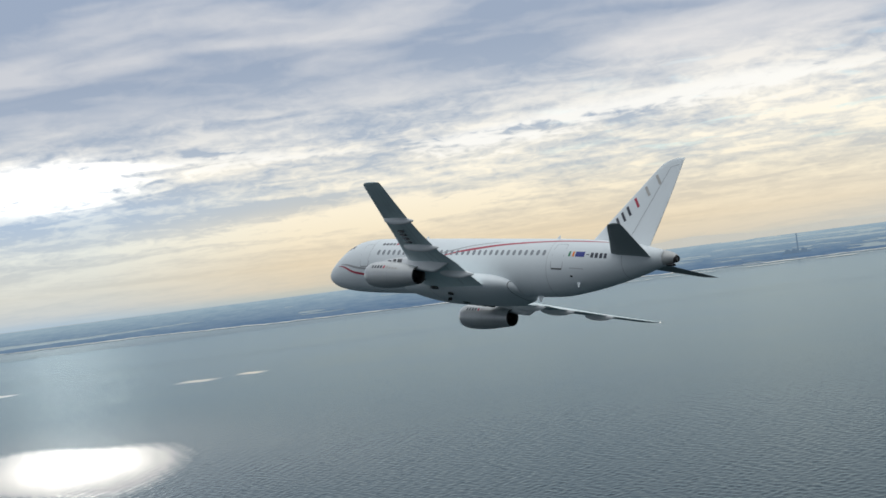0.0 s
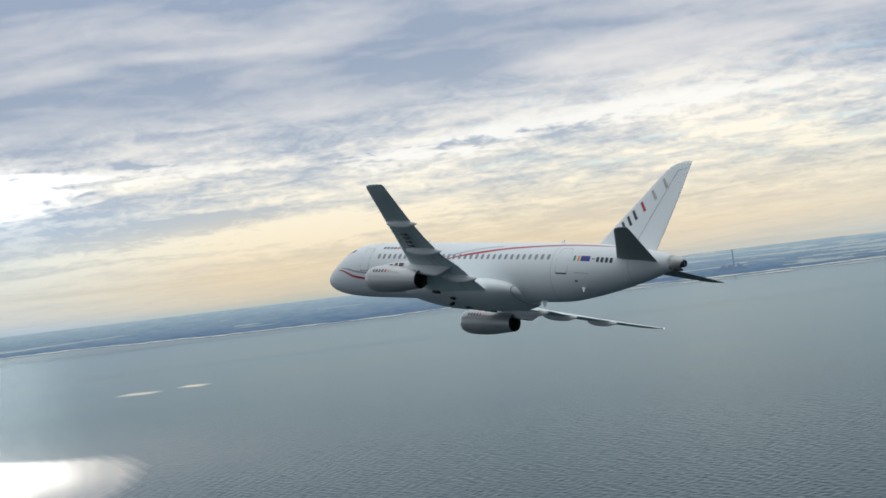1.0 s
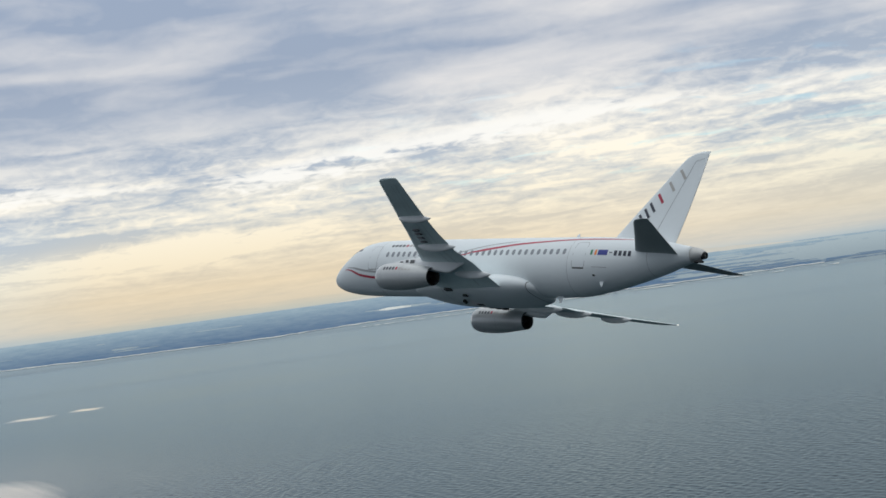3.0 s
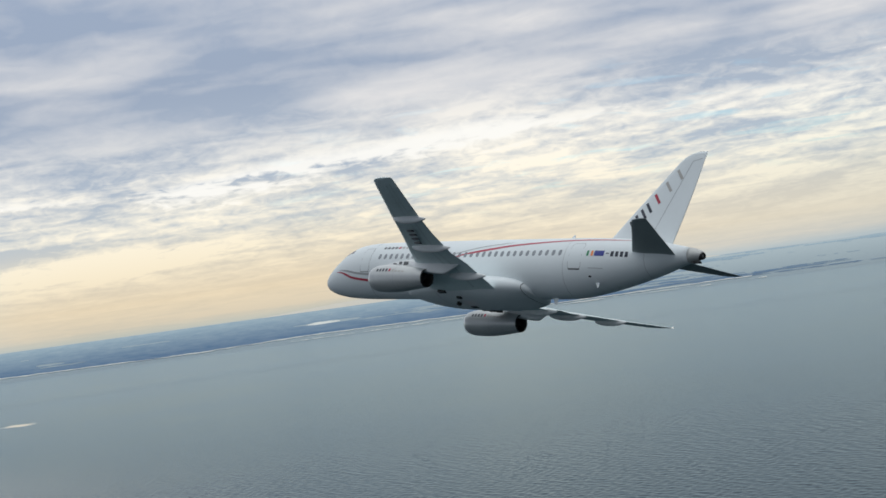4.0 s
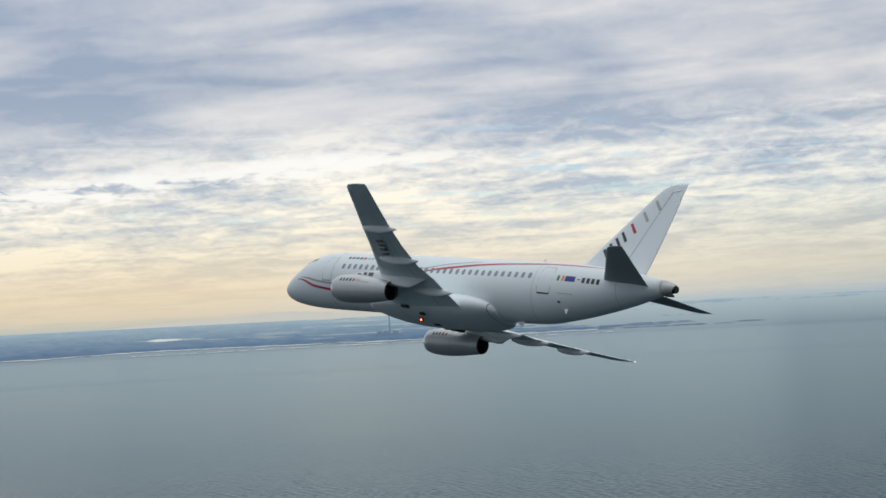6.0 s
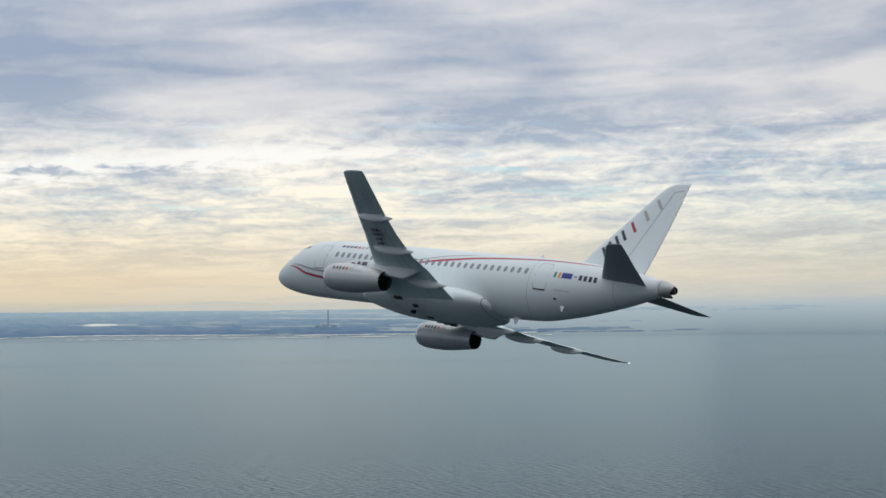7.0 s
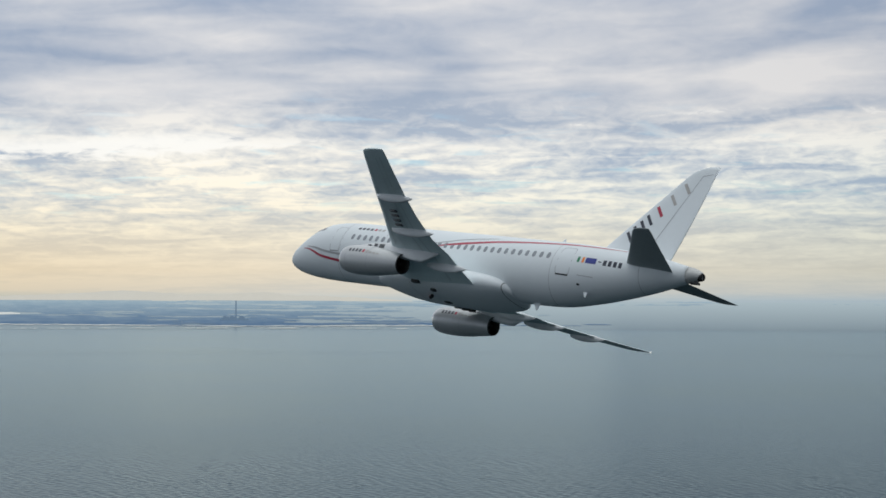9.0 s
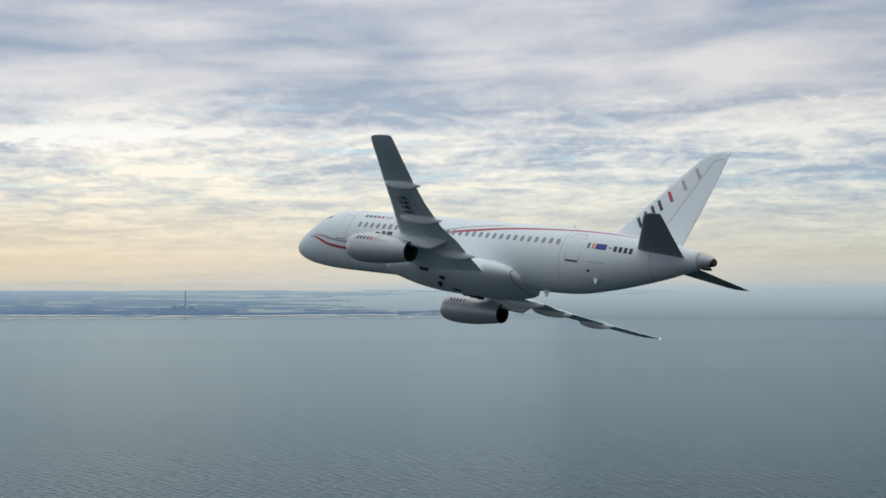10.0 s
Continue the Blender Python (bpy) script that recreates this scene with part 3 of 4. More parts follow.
def make_fuselage(jet):
    xs = [0, .03, .1, .2, .3, .4, .55, .7, .9, 1.1, 1.3, 1.5, 1.8, 2.1, 2.4, 2.8, 3.2, 3.6, 4.1, 4.6, 5.2, 6] + list(np.arange(6.5, 29.6, .5)) + [29.75]
    rings = [[skin(x, 360 * j / 72) for j in range(72)] for x in xs]
    return part("fuselage", mesh_of("fuselage", *loft(rings)), WHITE, jet, "white gloss-painted fuselage")


def band(name, rows, wide, mat, parent, label="", off=0.008, step=0.12):
    """A stripe laid on the skin along (x, theta) rows; wide in metres, tapered at both ends when a pair."""
    x0, x1 = rows[0][0], rows[-1][0]
    count = max(2, int((x1 - x0) / step))
    verts, faces = [], []
    for i in range(count + 1):
        x = x0 + (x1 - x0) * i / count
        th = lerp_rows(rows, x)[0]
        u = i / count
        w = wide * min(1.0, 0.25 + 4 * u, 0.25 + 6 * (1 - u))
        half = math.degrees(w / 2 / 1.7)
        for k in range(4):
            verts.append(skin(x, th - half + 2 * half * k / 3, off))
    for i in range(count):
        for k in range(3):
            faces.append((4 * i + k, 4 * i + k + 1, 4 * i + k + 5, 4 * i + k + 4))
    return part(name, mesh_of(name, verts, faces), mat, parent, label)


def theta_of(x, z, side):
    top, bottom, wide = lerp_rows(BODY, x)
    s = max(-1, min(1, (z - (top + bottom) / 2) / ((top - bottom) / 2)))
    a = math.degrees(math.asin(s))
    return 180 - a if side < 0 else a


def patch(name, x0, x1, z0, z1, side, mat, parent, label="", off=0.008, corner=0.0, slant=0.0, nx=4, nz=4, thick=0.0):
    """A panel on the skin between two x and two z; corner rounds it off, slant leans it."""
    pts = []
    if corner:
        cx, cz, hx, hz = (x0 + x1) / 2, (z0 + z1) / 2, (x1 - x0) / 2, (z1 - z0) / 2
        m = 20
        for j in range(m):
            a = 2 * math.pi * j / m
            c, s = math.cos(a), math.sin(a)
            e = 2 / (2 + corner)
            pts.append((cx + hx * math.copysign(abs(c) ** e, c), cz + hz * math.copysign(abs(s) ** e, s)))
        verts = [skin(x, theta_of(x, z, side), off) for x, z in pts] + [skin(cx, theta_of(cx, cz, side), off + .002)]
        faces = [(j, (j + 1) % m, m) for j in range(m)]
    else:
        verts, faces = [], []
        for i in range(nx + 1):
            for k in range(nz + 1):
                z = z0 + (z1 - z0) * k / nz
                x = x0 + (x1 - x0) * i / nx + slant * (z - z0)
                verts.append(skin(x, theta_of(x, z, side), off))
        for i in range(nx):
            for k in range(nz):
                a = i * (nz + 1) + k
                faces.append((a, a + 1, a + nz + 2, a + nz + 1))
    return part(name, mesh_of(name, verts, faces), mat, parent, label)


def outline(name, x0, x1, z0, z1, side, width, parent, mat=None):
    """A thin seam round a door."""
    hx, hz, cx, cz = (x1 - x0) / 2, (z1 - z0) / 2, (x0 + x1) / 2, (z0 + z1) / 2
    m = 40
    verts, faces = [], []
    for j in range(m):
        a = 2 * math.pi * j / m
        c, s = math.cos(a), math.sin(a)
        for w in (0, width):
            x = cx + (hx - w) * math.copysign(abs(c) ** .3, c)
            z = cz + (hz - w) * math.copysign(abs(s) ** .3, s)
            verts.append(skin(x, theta_of(x, z, side), .006))
    for j in range(m):
        k = (j + 1) % m
        faces.append((2 * j, 2 * j + 1, 2 * k + 1, 2 * k))
    return part(name, mesh_of(name, verts, faces), mat or SEAM, parent)


def airfoil(chord, thick, m=14):
    """A closed section from the trailing edge over the top, x from the leading edge."""
    pts = []
    for j in range(2 * m):
        u = j / m
        side = 1 if u < 1 else -1
        c = 0.5 * (1 + math.cos(math.pi * (u if u < 1 else 2 - u)))
        t = 5 * thick * (.2969 * math.sqrt(c) - .126 * c - .3516 * c * c + .2843 * c**3 - .1015 * c**4)
        camber = 0.015 * math.sin(math.pi * c)
        pts.append((c * chord, (camber + side * t) * chord + (0.004 if side > 0 and j == 0 else 0)))
    return pts


# wing: y, leading x, trailing x, trailing z, leading z minus trailing z, thickness
WING = ((1.0, 10.75, 17.2, -1.92, .30, .13), (1.8, 11.15, 17.12, -1.80, .28, .13), (3.0, 11.78, 17.1, -1.55, .26, .115), (4.6, 12.60, 16.98, -1.12, .16, .105),
        (6.0, 13.38, 16.80, -.88, .15, .115), (8.1, 14.48, 17.10, -.44, .10, .11), (10.0, 15.45, 17.66, -.10, .06, .105), (12.0, 16.48, 18.34, .28, .04, .10),
        (13.5, 17.24, 18.86, .57, .02, .10), (13.87, 17.44, 18.97, .65, .02, .09), (14.03, 17.68, 19.0, .68, .01, .07), (14.10, 18.0, 18.97, .69, .01, .04))
TAIL = ((0.4, 25.95, 29.10, .56, .02, .10), (1.2, 26.45, 29.25, .68, .02, .10), (3.0, 27.68, 29.60, .92, .01, .10), (4.6, 28.72, 29.93, 1.14, .01, .095),
        (4.9, 29.0, 29.97, 1.18, .01, .08), (5.02, 29.35, 30.0, 1.2, .0, .05))


def lifting(name, rows, side, mat, parent, label, fine=26):
    ys = np.linspace(rows[0][0], rows[-1][0], fine)
    ys = sorted(set([float(y) for y in ys] + [r[0] for r in rows]))
    rings = []
    for y in ys:
        le, te, z, rise, thick = line_rows(rows, y)
        ring = []
        for u, w in airfoil(te - le, thick):
            ring.append((le + u, side * y, z + rise * (1 - u / (te - le)) + w))
        rings.append(ring)
    return part(name, mesh_of(name, *loft(rings)), mat, parent, label)


def canoe(name, y, side, x0, x1, depth, wide, mat, parent, label=""):
    """A flap-track fairing below the wing, blunt in front and pointed behind."""
    rings = []
    m = 16
    for i in range(19):
        u = i / 18
        x = x0 + (x1 - x0) * u
        le, te, z, rise, thick = line_rows(WING, y)
        under = z + rise * (te - x) / (te - le) - 0.03
        grow = math.sin(math.pi * min(1, u ** .62)) ** .55 if 0 < u < 1 else 0.02
        d = depth * max(grow * (0.55 + .45 * u) * (1.25 if u < .8 else 1), .02)
        sag = 0.0 if u < .72 else -0.05 * (u - .72) / .28
        rings.append([(x, side * y + wide * grow * math.cos(2 * math.pi * j / m), under + sag + d * math.sin(2 * math.pi * j / m) * (1.0 if math.sin(2 * math.pi * j / m) < 0 else .35))
                      for j in range(m)])
    return part(name, mesh_of(name, *loft(rings)), mat, parent, label)


def revolve(profile, y, z, m=40, droop=0.0):
    rings = [[(x, y + r * math.cos(2 * math.pi * j / m), z + droop * x + r * math.sin(2 * math.pi * j / m)) for j in range(m)] for x, r in profile]
    return rings


NAC_Y, NAC_Z = 4.64, -2.0


def make_engine(jet, side):
    y = side * NAC_Y
    nac = part("engine_nacelle", mesh_of("nacelle", *loft(revolve(((9.62, .755), (9.8, .805), (10.15, .85), (10.7, .872), (11.4, .86), (12.2, .80), (13.0, .69),
               (13.42, .635), (13.88, .575)), y, NAC_Z), cap=False)), NACELLE, jet, "pale grey engine nacelle")
    part("inlet_lip", mesh_of("lip", *loft(revolve(((9.62, .755), (9.49, .72), (9.44, .68), (9.48, .635), (9.65, .61), (9.9, .61)), y, NAC_Z), cap=False)), LIP, nac, "polished metal inlet lip")
    part("nozzle", mesh_of("nozzle", *loft(revolve(((13.88, .575), (13.95, .56), (13.95, .535), (13.6, .535), (13.2, .54)), y, NAC_Z), cap=False)), NOZZLE, nac, "burnt dark metal nozzle")
    part("exhaust_core", mesh_of("core", *loft(revolve(((13.2, .54), (13.25, .3), (13.45, .24), (13.75, .08), (13.85, .01)), y, NAC_Z))), SOOT, nac)
    part("fan", mesh_of("fan", *loft(revolve(((9.9, .61), (9.88, .2), (9.75, .12), (9.65, .01)), y, NAC_Z))), SOOT, nac)
    # lettering bars on the outer side of the cowl
    for flank in (-1, 1):
        for k in range(9):
            x = 10.2 + .27 * k
            mat = INK if k < 4 else (RED if k == 4 else TAUPE)
            low, top = (12, 27) if k < 6 else (12, 20)
            verts, faces = [], []
            for u in (0, .08, .16):
                rr = float(np.interp(x + u, (10.15, 10.7, 11.4, 12.2, 13.0), (.85, .872, .86, .80, .69))) + .008
                for q in range(4):
                    t = radians(low + (top - low) * q / 3)
                    verts.append((x + u, y + flank * rr * math.cos(t), NAC_Z + rr * math.sin(t)))
            for u in range(2):
                for q in range(3):
                    p = 4 * u + q
                    faces.append((p, p + 1, p + 5, p + 4))
            part("mark", mesh_of("mark", verts, faces), mat, nac, "lettering bar")
    # seams of the cowl
    for x in (10.02, 11.75):
        r = float(np.interp(x, (9.8, 10.15, 10.7, 11.4, 12.2), (.805, .85, .872, .86, .80))) + .004
        part("cowl_seam", mesh_of("seam", *loft(revolve(((x, r), (x + .03, r)), y, NAC_Z), cap=False)), SEAM, nac)
    # pylon: from the cowl's back up into the wing and aft below it
    rings = []
    for x, z0, z1, w in ((10.1, -1.2, -1.1, .05), (10.7, -1.25, -1.0, .15), (11.3, -1.3, -.92, .20), (12.0, -1.35, -.86, .22), (13.0, -1.56, -.84, .23), (14.0, -1.68, -.85, .25), (14.9, -1.76, -.9, .23), (15.35, -1.76, -.92, .17), (15.7, -1.55, -.95, .08), (16.3, -1.2, -1.0, .03)):
        ring = []
        for j in range(16):
            a = 2 * math.pi * j / 16
            c, s = math.cos(a), math.sin(a)
            ring.append((x, y + w * math.copysign(abs(c) ** .3, c), (z0 + z1) / 2 + (z1 - z0) / 2 * math.copysign(abs(s) ** .3, s)))
        rings.append(ring)
    part("pylon", mesh_of("pylon", *loft(rings)), FAIRWHITE, nac, "white pylon under the wing")
    for x0, x1, z0, z1 in ((11.45, 11.68, -1.14, -.98), (11.85, 12.25, -1.2, -.98), (10.95, 11.2, -1.12, -1.07)):
        vent = bmesh.new()
        box(vent, (x0, y - .235, z0), (x1, y + .235, z1))
        part("pylon_vent", vent, VENT, nac, "dark grey vent panel")
    return nac


def make_fin(jet):
    # z, leading x, trailing x
    rows = ((1.2, 23.25, 28.25), (1.95, 23.85, 28.45), (3.0, 24.72, 28.72), (4.1, 25.66, 28.98), (5.5, 26.86, 29.28), (6.54, 27.74, 29.46),
            (6.90, 28.13, 29.54), (7.10, 28.55, 29.58), (7.2, 29.0, 29.62))
    rings = []
    for z in np.linspace(1.2, 7.2, 36):
        le, te = line_rows(rows, z)
        rings.append([(le + u, w, z) for u, w in airfoil(te - le, .10 if z < 6.9 else .07)])
    fin = part("fin", mesh_of("fin", *loft(rings)), WHITE, jet, "white swept tail fin with a faint rudder seam")

    def on_fin(x, z):
        le, te = line_rows(rows, z)
        c = max(0.0, min(1.0, (x - le) / (te - le)))
        t = 5 * .10 * (.2969 * math.sqrt(c) - .126 * c - .3516 * c * c + .2843 * c**3 - .1015 * c**4)
        return (te - le) * (t + .015 * math.sin(math.pi * c)), (te - le) * (t - .015 * math.sin(math.pi * c))

    def fin_bar(name, x0, z0, x1, z1, wide, mat, label=""):
        n = 8
        d = Vector((x1 - x0, 0, z1 - z0)).normalized()
        s = Vector((-d.z, 0, d.x)) * wide / 2
        for side in (1, -1):
            verts, faces = [], []
            for i in range(n + 1):
                for k in (-1, 0, 1):
                    p = Vector((x0 + (x1 - x0) * i / n, 0, z0 + (z1 - z0) * i / n)) + s * k
                    yp, ym = on_fin(p.x, p.z)
                    verts.append((p.x, yp + .01 if side > 0 else -ym - .01, p.z))
            for i in range(n):
                for k in range(2):
                    a = 3 * i + k
                    faces.append((a, a + 1, a + 4, a + 3))
            part(name, mesh_of(name, verts, faces), mat, fin, label)
    fin_bar("rudder_seam", 26.85, 2.2, 28.72, 6.6, .035, SEAM)
    fin_bar("rudder_seam", 28.72, 6.6, 29.3, 6.75, .03, SEAM)
    # plain bars in the colours of the lettering, rising along the leading edge
    for u0, u1, mat, label in ((0.00, .40, INK, "dark navy mark"), (.44, .56, RED, "red mark"), (.60, 1.0, TAUPE, "taupe mark")):
        a, b = Vector((25.05, 0, 2.55)), Vector((28.22, 0, 6.25))
        count = {INK: 4, RED: 1, TAUPE: 2}[mat]
        for k in range(count):
            v0 = u0 + (u1 - u0) * (k + .08) / count
            v1 = u0 + (u1 - u0) * (k + .92) / count
            c0, c1 = a.lerp(b, v0), a.lerp(b, v1)
            m0 = c0.lerp(c1, .5)
            fin_bar("mark", m0.x - .12, m0.z + .20, m0.x + .30, m0.z - .38, .18, mat, label)
    return fin


def make_fairing(jet):
    # belly fairing: x, top, bottom, half width
    rows = ((8.4, -1.30, -1.72, .6), (9.4, -1.05, -1.92, 1.45), (10.6, -.82, -2.10, 1.92), (12.0, -.68, -2.22, 2.08), (14.0, -.62, -2.28, 2.12), (16.0, -.62, -2.28, 2.10),
            (17.0, -.68, -2.24, 2.05), (17.8, -.80, -2.15, 1.96), (18.35, -.92, -2.05, 1.80), (18.7, -1.05, -1.95, 1.60), (18.95, -1.2, -1.86, 1.30), (19.1, -1.35, -1.8, 1.0))
    rings = []
    for x in list(np.arange(8.4, 17.7, .4)) + [17.8, 18.1, 18.35, 18.55, 18.7, 18.85, 18.95, 19.05, 19.1]:
        top, bottom, wide = lerp_rows(rows, x)
        ring = []
        for j in range(48):
            a = 2 * math.pi * j / 48
            c, s = math.cos(a), math.sin(a)
            ring.append((x, wide * math.copysign(abs(c) ** .8, c), (top + bottom) / 2 + (top - bottom) / 2 * math.copysign(abs(s) ** .9, s)))
        rings.append(ring)
    fairing = part("belly_fairing", mesh_of("fairing", *loft(rings)), WHITE, jet, "white bulging belly fairing")
    for x in (12.0, 18.78):
        edge = []
        for dx in (0, .03):
            top, bottom, wide = lerp_rows(rows, x + dx)
            edge.append([(x + dx, (wide + .012) * math.copysign(abs(math.cos(math.pi * j / 24)) ** .8, math.cos(math.pi * j / 24)),
                          (top + bottom) / 2 + ((top - bottom) / 2 + .012) * math.copysign(abs(math.sin(math.pi * j / 24)) ** .9, math.sin(math.pi * j / 24))) for j in range(48)])
        part("fairing_seam", mesh_of("seam", *loft(edge, cap=False)), VENT if x > 15 else SEAM, fairing)
    return fairing


def blade(name, x, y, z, long, high, mat, parent, down=False, label=""):
    """A small swept blade antenna on the skin."""
    s = -1 if down else 1
    rings = []
    for u in (0, .5, 1):
        le, te, w = x + .6 * long * u, x + long * (1 - .15 * u), .03 * (1 - .6 * u)
        zz = z + s * high * u
        rings.append([(le, y, zz), (le * .6 + te * .4, y + w, zz), (te, y, zz), (le * .6 + te * .4, y - w, zz)])
    return part(name, mesh_of(name, *loft(rings), smooth=False), mat, parent, label)


def make_jet():
    jet = tagged(new("passenger_jet"), "white twin-engine regional airliner with a red stripe, banked in flight", "airplane")
    fuselage = make_fuselage(jet)
    cone = part("tail_cone", mesh_of("cone", *loft(revolve(((29.73, .455), (30.0, .42), (30.3, .33), (30.5, .24), (30.56, .20)), 0, 0.79))), STEEL, jet, "bare grey metal tail cone")
    part("exhaust_outlet", mesh_of("outlet", *loft(revolve(((30.40, .235), (30.56, .22), (30.66, .18), (30.66, .15), (30.5, .14)), 0, 0.74))), SOOT, cone, "black outlet of the tail cone")
    under = bmesh.new()
    box(under, (29.95, -.12, .32), (30.5, .12, .42))
    part("outlet_scoop", under, DARK, cone)
    for side in (-1, 1):
        wing = lifting("wing", WING, side, GREY, jet, "grey swept wing with pale flap fairings", 30)
        for y, x0, x1, d in ((9.95, 15.5, 18.2, .40), (6.75, 14.2, 17.45, .46), (3.55, 14.6, 17.75, .46)):
            canoe("flap_fairing", y, side, x0, x1, d, .24, FAIRWHITE, wing, "white canoe-shaped flap fairing")
        if side > 0:
            part("tip_light", mesh_of("tip", *loft(revolve(((18.85, .01), (18.88, .03), (18.96, .03), (19.0, .01)), side * 13.98, .68, 10))), TIPLIGHT, wing, "small lit white lamp")
        # seams of the flaps and ailerons on the lower side
        def under(y, u, drop=.012):
            le, te, z, rise, thick = line_rows(WING, y)
            c = te - le
            t = 5 * thick * (.2969 * math.sqrt(u) - .126 * u - .3516 * u * u + .2843 * u**3 - .1015 * u**4)
            return Vector((le + u * c, side * y, z + rise * (1 - u) + (.015 * math.sin(math.pi * u) - t) * c - drop))
        for rows in (((2.2, .74), (6.2, .72)), ((6.4, .72), (10.6, .72)), ((10.8, .70), (13.5, .70)), ((5.2, .12), (13.6, .14)),
                     ((6.3, .72), (6.31, .99)), ((10.7, .70), (10.71, .99)), ((8.4, .30), (8.41, .68)), ((11.6, .20), (11.61, .68)), ((4.7, .60), (13.4, .52))):
            (y0, u0), (y1, u1) = rows
            verts, faces = [], []
            for i in range(13):
                y, u = y0 + (y1 - y0) * i / 12, u0 + (u1 - u0) * i / 12
                for d in (-.014, .014):
                    verts.append(under(y, u + d) if y1 - y0 > .1 else under(y + d * 1.6, u))
            for i in range(12):
                faces.append((2 * i, 2 * i + 1, 2 * i + 3, 2 * i + 2))
            part("wing_seam", mesh_of("seam", verts, faces), WINGSEAM, wing)
        # plain dark bars on the lower side
        if side < 0:
            for k in range(4):
                y = 7.4 + .44 * k
                le, te, z, rise, thick = line_rows(WING, y)
                bar = bmesh.new()
                x = le + .42 * (te - le)
                zz = z + rise * .55 - thick * .44 * (te - le)
                box(bar, (x - .18, -y - .13, zz - .10), (x + .26, -y + .10, zz - .04))
                part("mark", bar, INK, wing, "dark lettering bar")
        for x, y in ((12.15, 3.35), (12.35, 3.75), (12.05, 2.8)):
            le, te, z, rise, thick = line_rows(WING, y)
            slot = bmesh.new()
            zz = z + rise * .95 - .16
            box(slot, (x, side * y - .09, zz - .22), (x + .5, side * y + .09, zz))
            part("slat_track", slot, DARK, wing)
        lifting("tailplane", TAIL, side, TAILGREY, jet, "grey swept tailplane", 16)
        make_engine(jet, side)
    make_fin(jet)
    fairing = make_fairing(jet)
    # cabin windows
    pitch = (21.55 - 6.2) / 30
    for side in (-1, 1):
        for k in range(31):
            x = 6.2 + pitch * k
            patch("window", x - .125, x + .125, .33, .72, side, PANE, fuselage, corner=0.7)
        # doors
        outline("door", 22.25, 23.2, -.50, 1.2, side, .03, fuselage)
        patch("door_sill", 22.32, 23.13, -.53, -.45, side, DARK, fuselage)
        outline("door", 4.5, 5.4, -.48, 1.2, side, .025, fuselage)
        patch("door_sill", 4.55, 5.35, -.52, -.45, side, SILVER, fuselage)
        patch("flag", 23.52, 23.67, .31, .65, side, FLAG_GREEN, fuselage)
        patch("flag", 23.82, 23.97, .31, .65, side, FLAG_ORANGE, fuselage)
        patch("flag", 24.05, 24.72, .31, .65, side, FLAG_BLUE, fuselage)
        for k in range(5):
            x = 24.85 + .31 * k
            patch("mark", x, x + .2, .45 if k == 0 else .30, .51 if k == 0 else .62, side, INK, fuselage, "dark lettering bar")
        for k in range(7):
            x = 6.15 + .34 * k
            patch("mark", x, x + .22, 1.12, 1.30, side, INK if k < 4 else (RED if k == 4 else TAUPE), fuselage, "lettering bar")
        def th(deg):
            return 180 - deg if side < 0 else deg
        band("stripe", [(12.4, th(4)), (13.3, th(10)), (13.9, th(14)), (15.8, th(24)), (17.7, th(34)), (19.6, th(41)), (21.5, th(46.5)), (23.4, th(49.5)), (26.3, th(50.5))], .16, RED, fuselage, "thin red stripe")
        band("stripe", [(11.8, th(8)), (13.4, th(18)), (15.1, th(31)), (17.4, th(44))], .07, SILVER, fuselage, "thin grey stripe")
        band("stripe", [(1.9, th(-6)), (2.5, th(-13)), (3.8, th(-30)), (5.2, th(-36)), (8.2, th(-42))], .15, RED, fuselage, "red stripe on the nose")
        band("stripe", [(2.2, th(-4)), (2.8, th(-10)), (4.3, th(-21)), (5.5, th(-24)), (8.2, th(-26))], .12, SILVER, fuselage, "grey stripe on the nose")
        # cockpit glass
        for x0, x1, z0, z1, sl in ((1.90, 2.2, .76, .98, .9), (2.3, 2.7, .84, 1.08, .55), (2.8, 3.2, .90, 1.12, .3)):
            patch("cockpit_window", x0, x1, z0, z1, side, COCKPIT, fuselage, slant=sl, nx=3, nz=3)
        patch("static_port", 23.68, 23.88, -.89, -.79, side, DARK, fuselage, corner=.3)
        patch("access_panel", 23.7, 24.7, -.42, -.385, side, SEAM, fuselage)
    for x in (5.3, 8.9, 21.9, 27.3):
        verts, faces = loft([[skin(x + dx, 5 * j, .004) for j in range(72)] for dx in (0, .025)], cap=False)
        part("panel_seam", mesh_of("seam", verts, faces), SEAM, fuselage)
    blade("antenna", 8.5, 0, 1.93, .5, .35, WHITE, jet)
    blade("antenna", 20.6, 0, 1.93, .45, .32, WHITE, jet)
    blade("antenna", 24.0, 0, 1.86, .3, .2, WHITE, jet)
    blade("antenna", 20.2, 0, -1.74, .5, .45, WHITE, jet, True)
    blade("drain_mast", 24.0, -.88, -1.12, .3, .30, WHITE, jet, True, "small white drain mast")
    # openings of the belly fairing
    for x0, x1, y0, y1, z, h in ((12.35, 12.95, -1.96, -1.6, -1.85, .15), (13.65, 13.95, -1.5, -1.25, -2.19, .06), (13.5, 14.0, .1, .4, -2.26, .05)):
        hatch = bmesh.new()
        box(hatch, (x0, y0, z - h), (x1, y1, z + h))
        part("hatch", hatch, DARK, fairing, "dark square air outlet")
    # flashing beacon below the belly, imitated by turning it
    lamp_base = tagged(new("beacon"), "red beacon, turned to imitate its flashing")
    lamp_base.parent = jet
    lamp_base.location = (13.25, -.75, -2.38)
    # a lamp at the back of a short black hood, tipped a little downwards; the hood is added to time the flashes
    def tipped(x, z):
        a = radians(13)
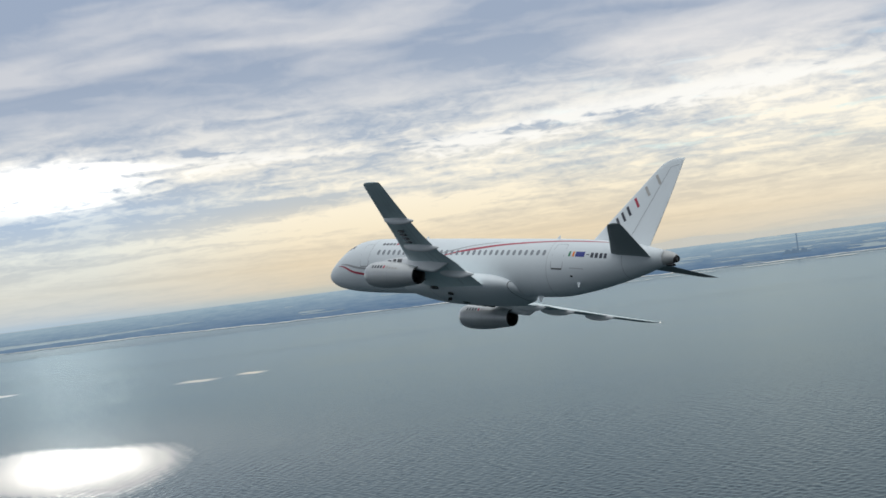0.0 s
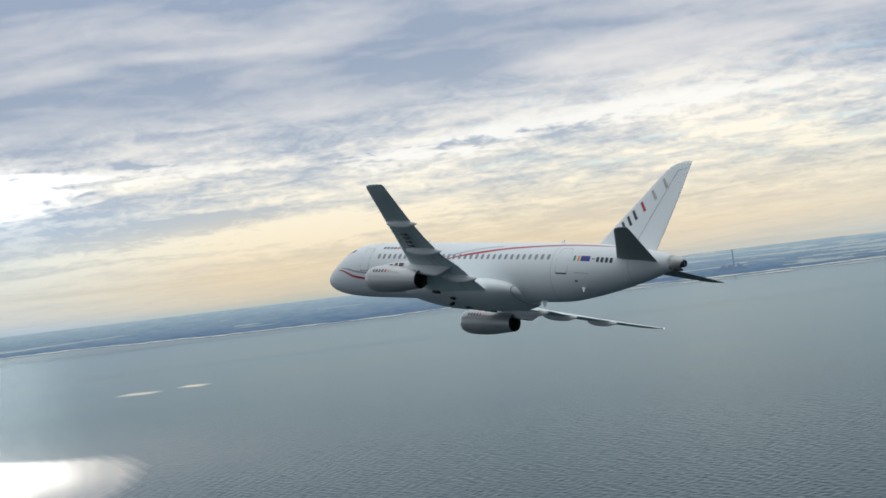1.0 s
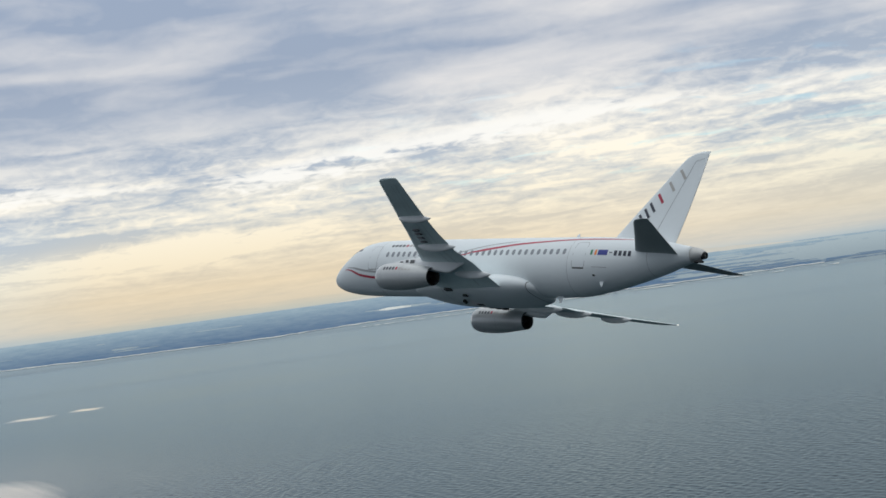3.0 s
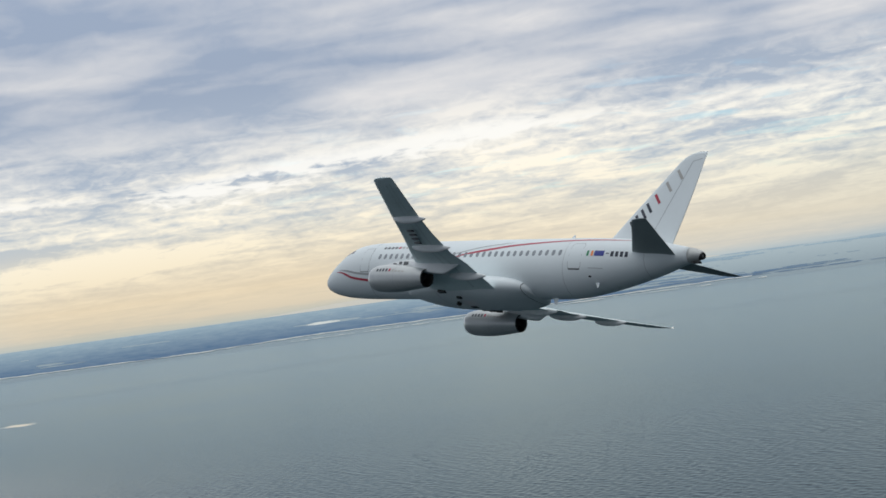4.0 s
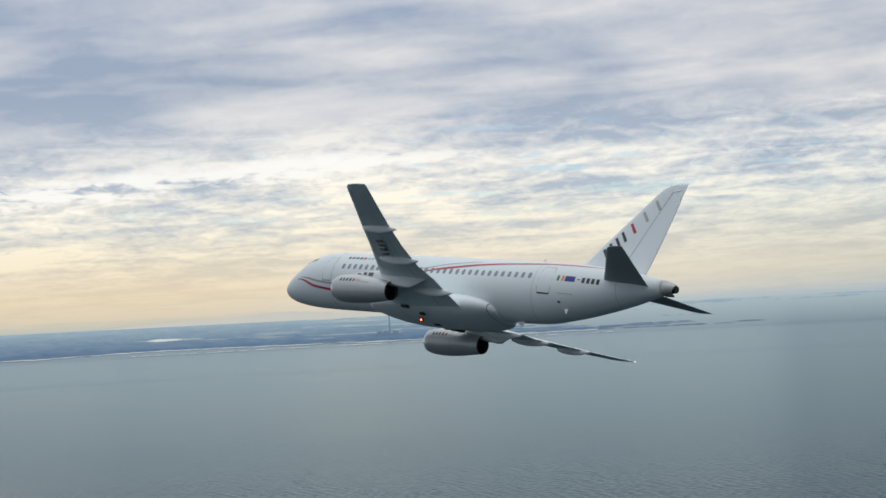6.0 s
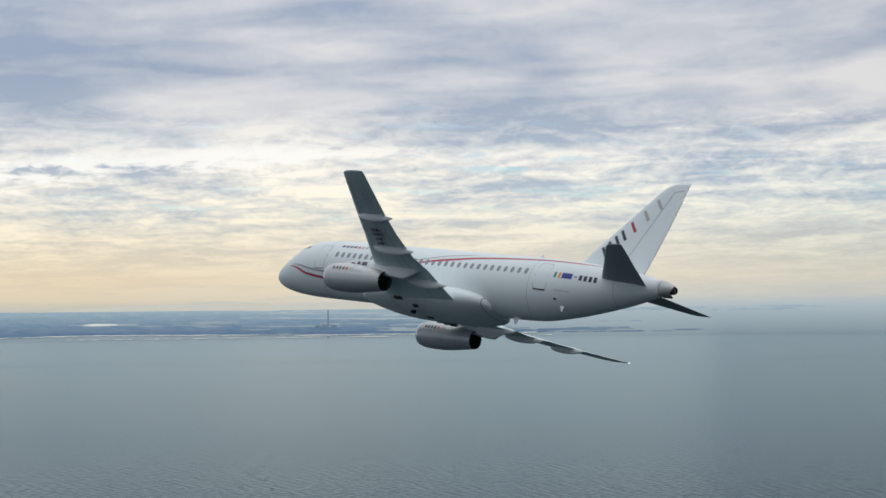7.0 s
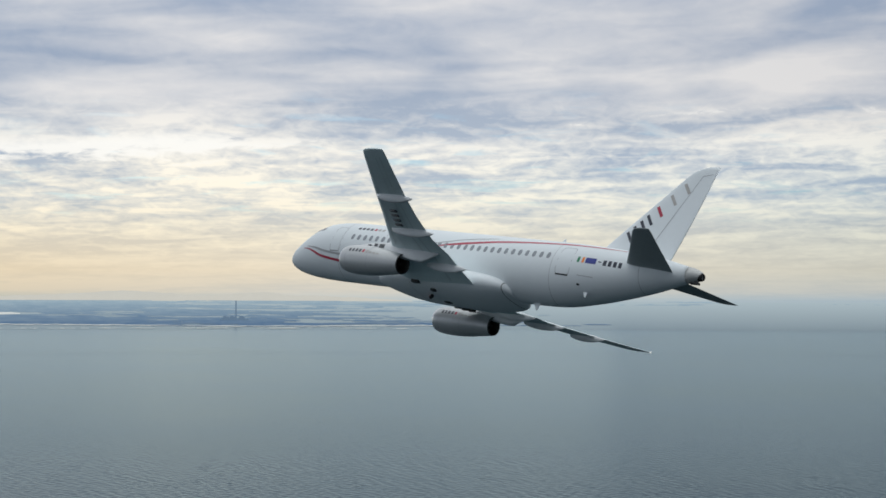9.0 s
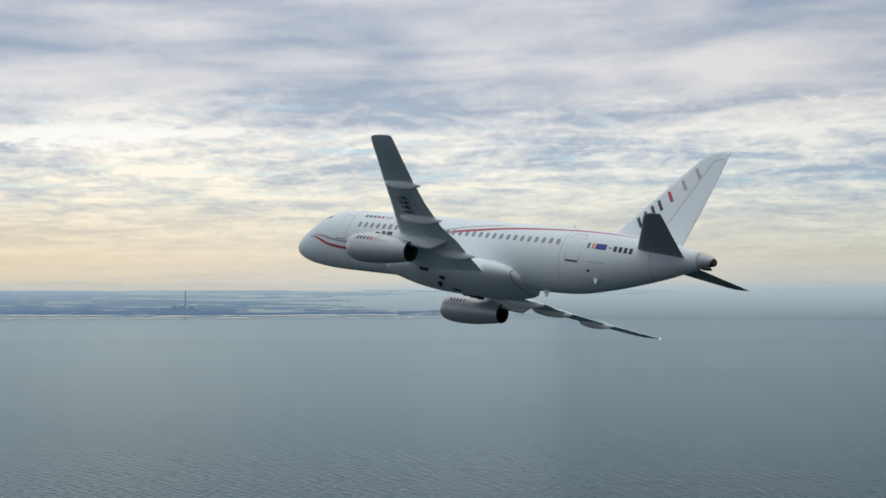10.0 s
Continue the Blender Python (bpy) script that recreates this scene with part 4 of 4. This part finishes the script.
        return Matrix.Rotation(a, 4, "X") @ Vector((x[0], x[1], z))

    def rounds(rows, m=24):
        return [[tipped((r * math.cos(2 * math.pi * j / m), y), r * math.sin(2 * math.pi * j / m)) for j in range(m)] for y, r in rows]
    part("added_hood", mesh_of("hood", *loft(rounds(((.10, .08), (.10, .11), (-.17, .11), (-.17, .10), (.08, .10), (.08, .02))))), SOOT, lamp_base, "added black hood that masks the lamp between flashes")
    part("beacon_lens", mesh_of("lens", *loft(rounds(((.078, .099), (.07, .099), (.06, .062), (.058, .06))))), BEACON, lamp_base, "glowing red lens")
    part("beacon_bulb", mesh_of("bulb", *loft(rounds(((.058, .06), (.03, .05), (.015, .03), (.01, .01))))), BULB, lamp_base, "bright orange bulb")
    stem = [[(.03 * math.cos(2 * math.pi * j / 10), .03 * math.sin(2 * math.pi * j / 10), z) for j in range(10)] for z in (.12, .34)]
    part("beacon_stem", mesh_of("stem", *loft(stem)), SOOT, lamp_base)
    return jet, lamp_base


jet, beacon = make_jet()

JET_ROWS = [
    (0.00, 31.87, -38.46, 64.56, -23.280, 5.721, -45.751),
    (0.25, 30.13, -36.66, 64.56, -23.177, 5.731, -46.191),
    (0.50, 28.41, -34.85, 64.56, -23.121, 5.725, -46.647),
    (0.75, 26.70, -33.02, 64.56, -23.140, 5.693, -47.129),
    (1.00, 25.01, -31.18, 64.56, -23.173, 5.663, -47.625),
    (1.25, 23.33, -29.33, 64.56, -23.158, 5.661, -48.118),
    (1.50, 21.67, -27.46, 64.56, -23.104, 5.671, -48.584),
    (1.75, 20.02, -25.58, 64.56, -23.044, 5.671, -49.008),
    (2.00, 18.39, -23.69, 64.56, -23.024, 5.654, -49.425),
    (2.25, 16.77, -21.78, 64.56, -23.079, 5.622, -49.868),
    (2.50, 15.17, -19.86, 64.56, -23.183, 5.597, -50.327),
    (2.75, 13.58, -17.93, 64.56, -23.302, 5.595, -50.782),
    (3.00, 12.01, -15.99, 64.56, -23.417, 5.609, -51.234),
    (3.25, 10.45, -14.03, 64.56, -23.519, 5.628, -51.687),
    (3.50, 8.91, -12.07, 64.56, -23.593, 5.637, -52.145),
    (3.75, 7.38, -10.09, 64.56, -23.630, 5.624, -52.611),
    (4.00, 5.87, -8.09, 64.56, -23.617, 5.575, -53.092),
    (4.25, 4.38, -6.09, 64.56, -23.554, 5.494, -53.584),
    (4.50, 2.90, -4.07, 64.56, -23.495, 5.450, -54.066),
    (4.75, 1.44, -2.04, 64.56, -23.483, 5.490, -54.515),
    (5.00, 0.00, 0.00, 64.56, -23.470, 5.510, -54.938),
    (5.25, -1.43, 2.05, 64.56, -23.412, 5.414, -55.348),
    (5.50, -2.84, 4.11, 64.56, -23.349, 5.295, -55.771),
    (5.75, -4.24, 6.19, 64.56, -23.327, 5.259, -56.228),
    (6.00, -5.62, 8.27, 64.56, -23.324, 5.265, -56.707),
    (6.25, -6.99, 10.37, 64.56, -23.305, 5.254, -57.194),
    (6.50, -8.33, 12.47, 64.56, -23.271, 5.222, -57.680),
    (6.75, -9.66, 14.59, 64.56, -23.231, 5.180, -58.160),
    (7.00, -10.97, 16.72, 64.56, -23.195, 5.137, -58.628),
    (7.25, -12.26, 18.86, 64.56, -23.170, 5.105, -59.078),
    (7.50, -13.54, 21.01, 64.56, -23.166, 5.095, -59.505),
    (7.75, -14.80, 23.17, 64.56, -23.184, 5.108, -59.912),
    (8.00, -16.04, 25.34, 64.56, -23.191, 5.102, -60.336),
    (8.25, -17.27, 27.51, 64.56, -23.166, 5.054, -60.807),
    (8.50, -18.48, 29.70, 64.56, -23.153, 5.034, -61.287),
    (8.75, -19.68, 31.90, 64.56, -23.192, 5.100, -61.739),
    (9.00, -20.85, 34.10, 64.56, -23.234, 5.172, -62.191),
    (9.25, -22.01, 36.32, 64.56, -23.222, 5.161, -62.676),
    (9.50, -23.15, 38.55, 64.56, -23.178, 5.110, -63.160),
    (9.75, -24.27, 40.78, 64.56, -23.135, 5.079, -63.607),
    (10.00, -25.37, 43.02, 64.56, -23.097, 5.065, -64.029),
]

def motions():
    walk(jet, [(t, pose(*p)) for t, *p in JET_ROWS])
    # the beacon turns once in 1.157 s, which imitates its flashing
    place = beacon.location.copy()
    walk(beacon, [(k * .1, pose(*place, 0, 0, 45 + 360 * (k * .1 - .29) / 1.157)) for k in range(101)])


motions()
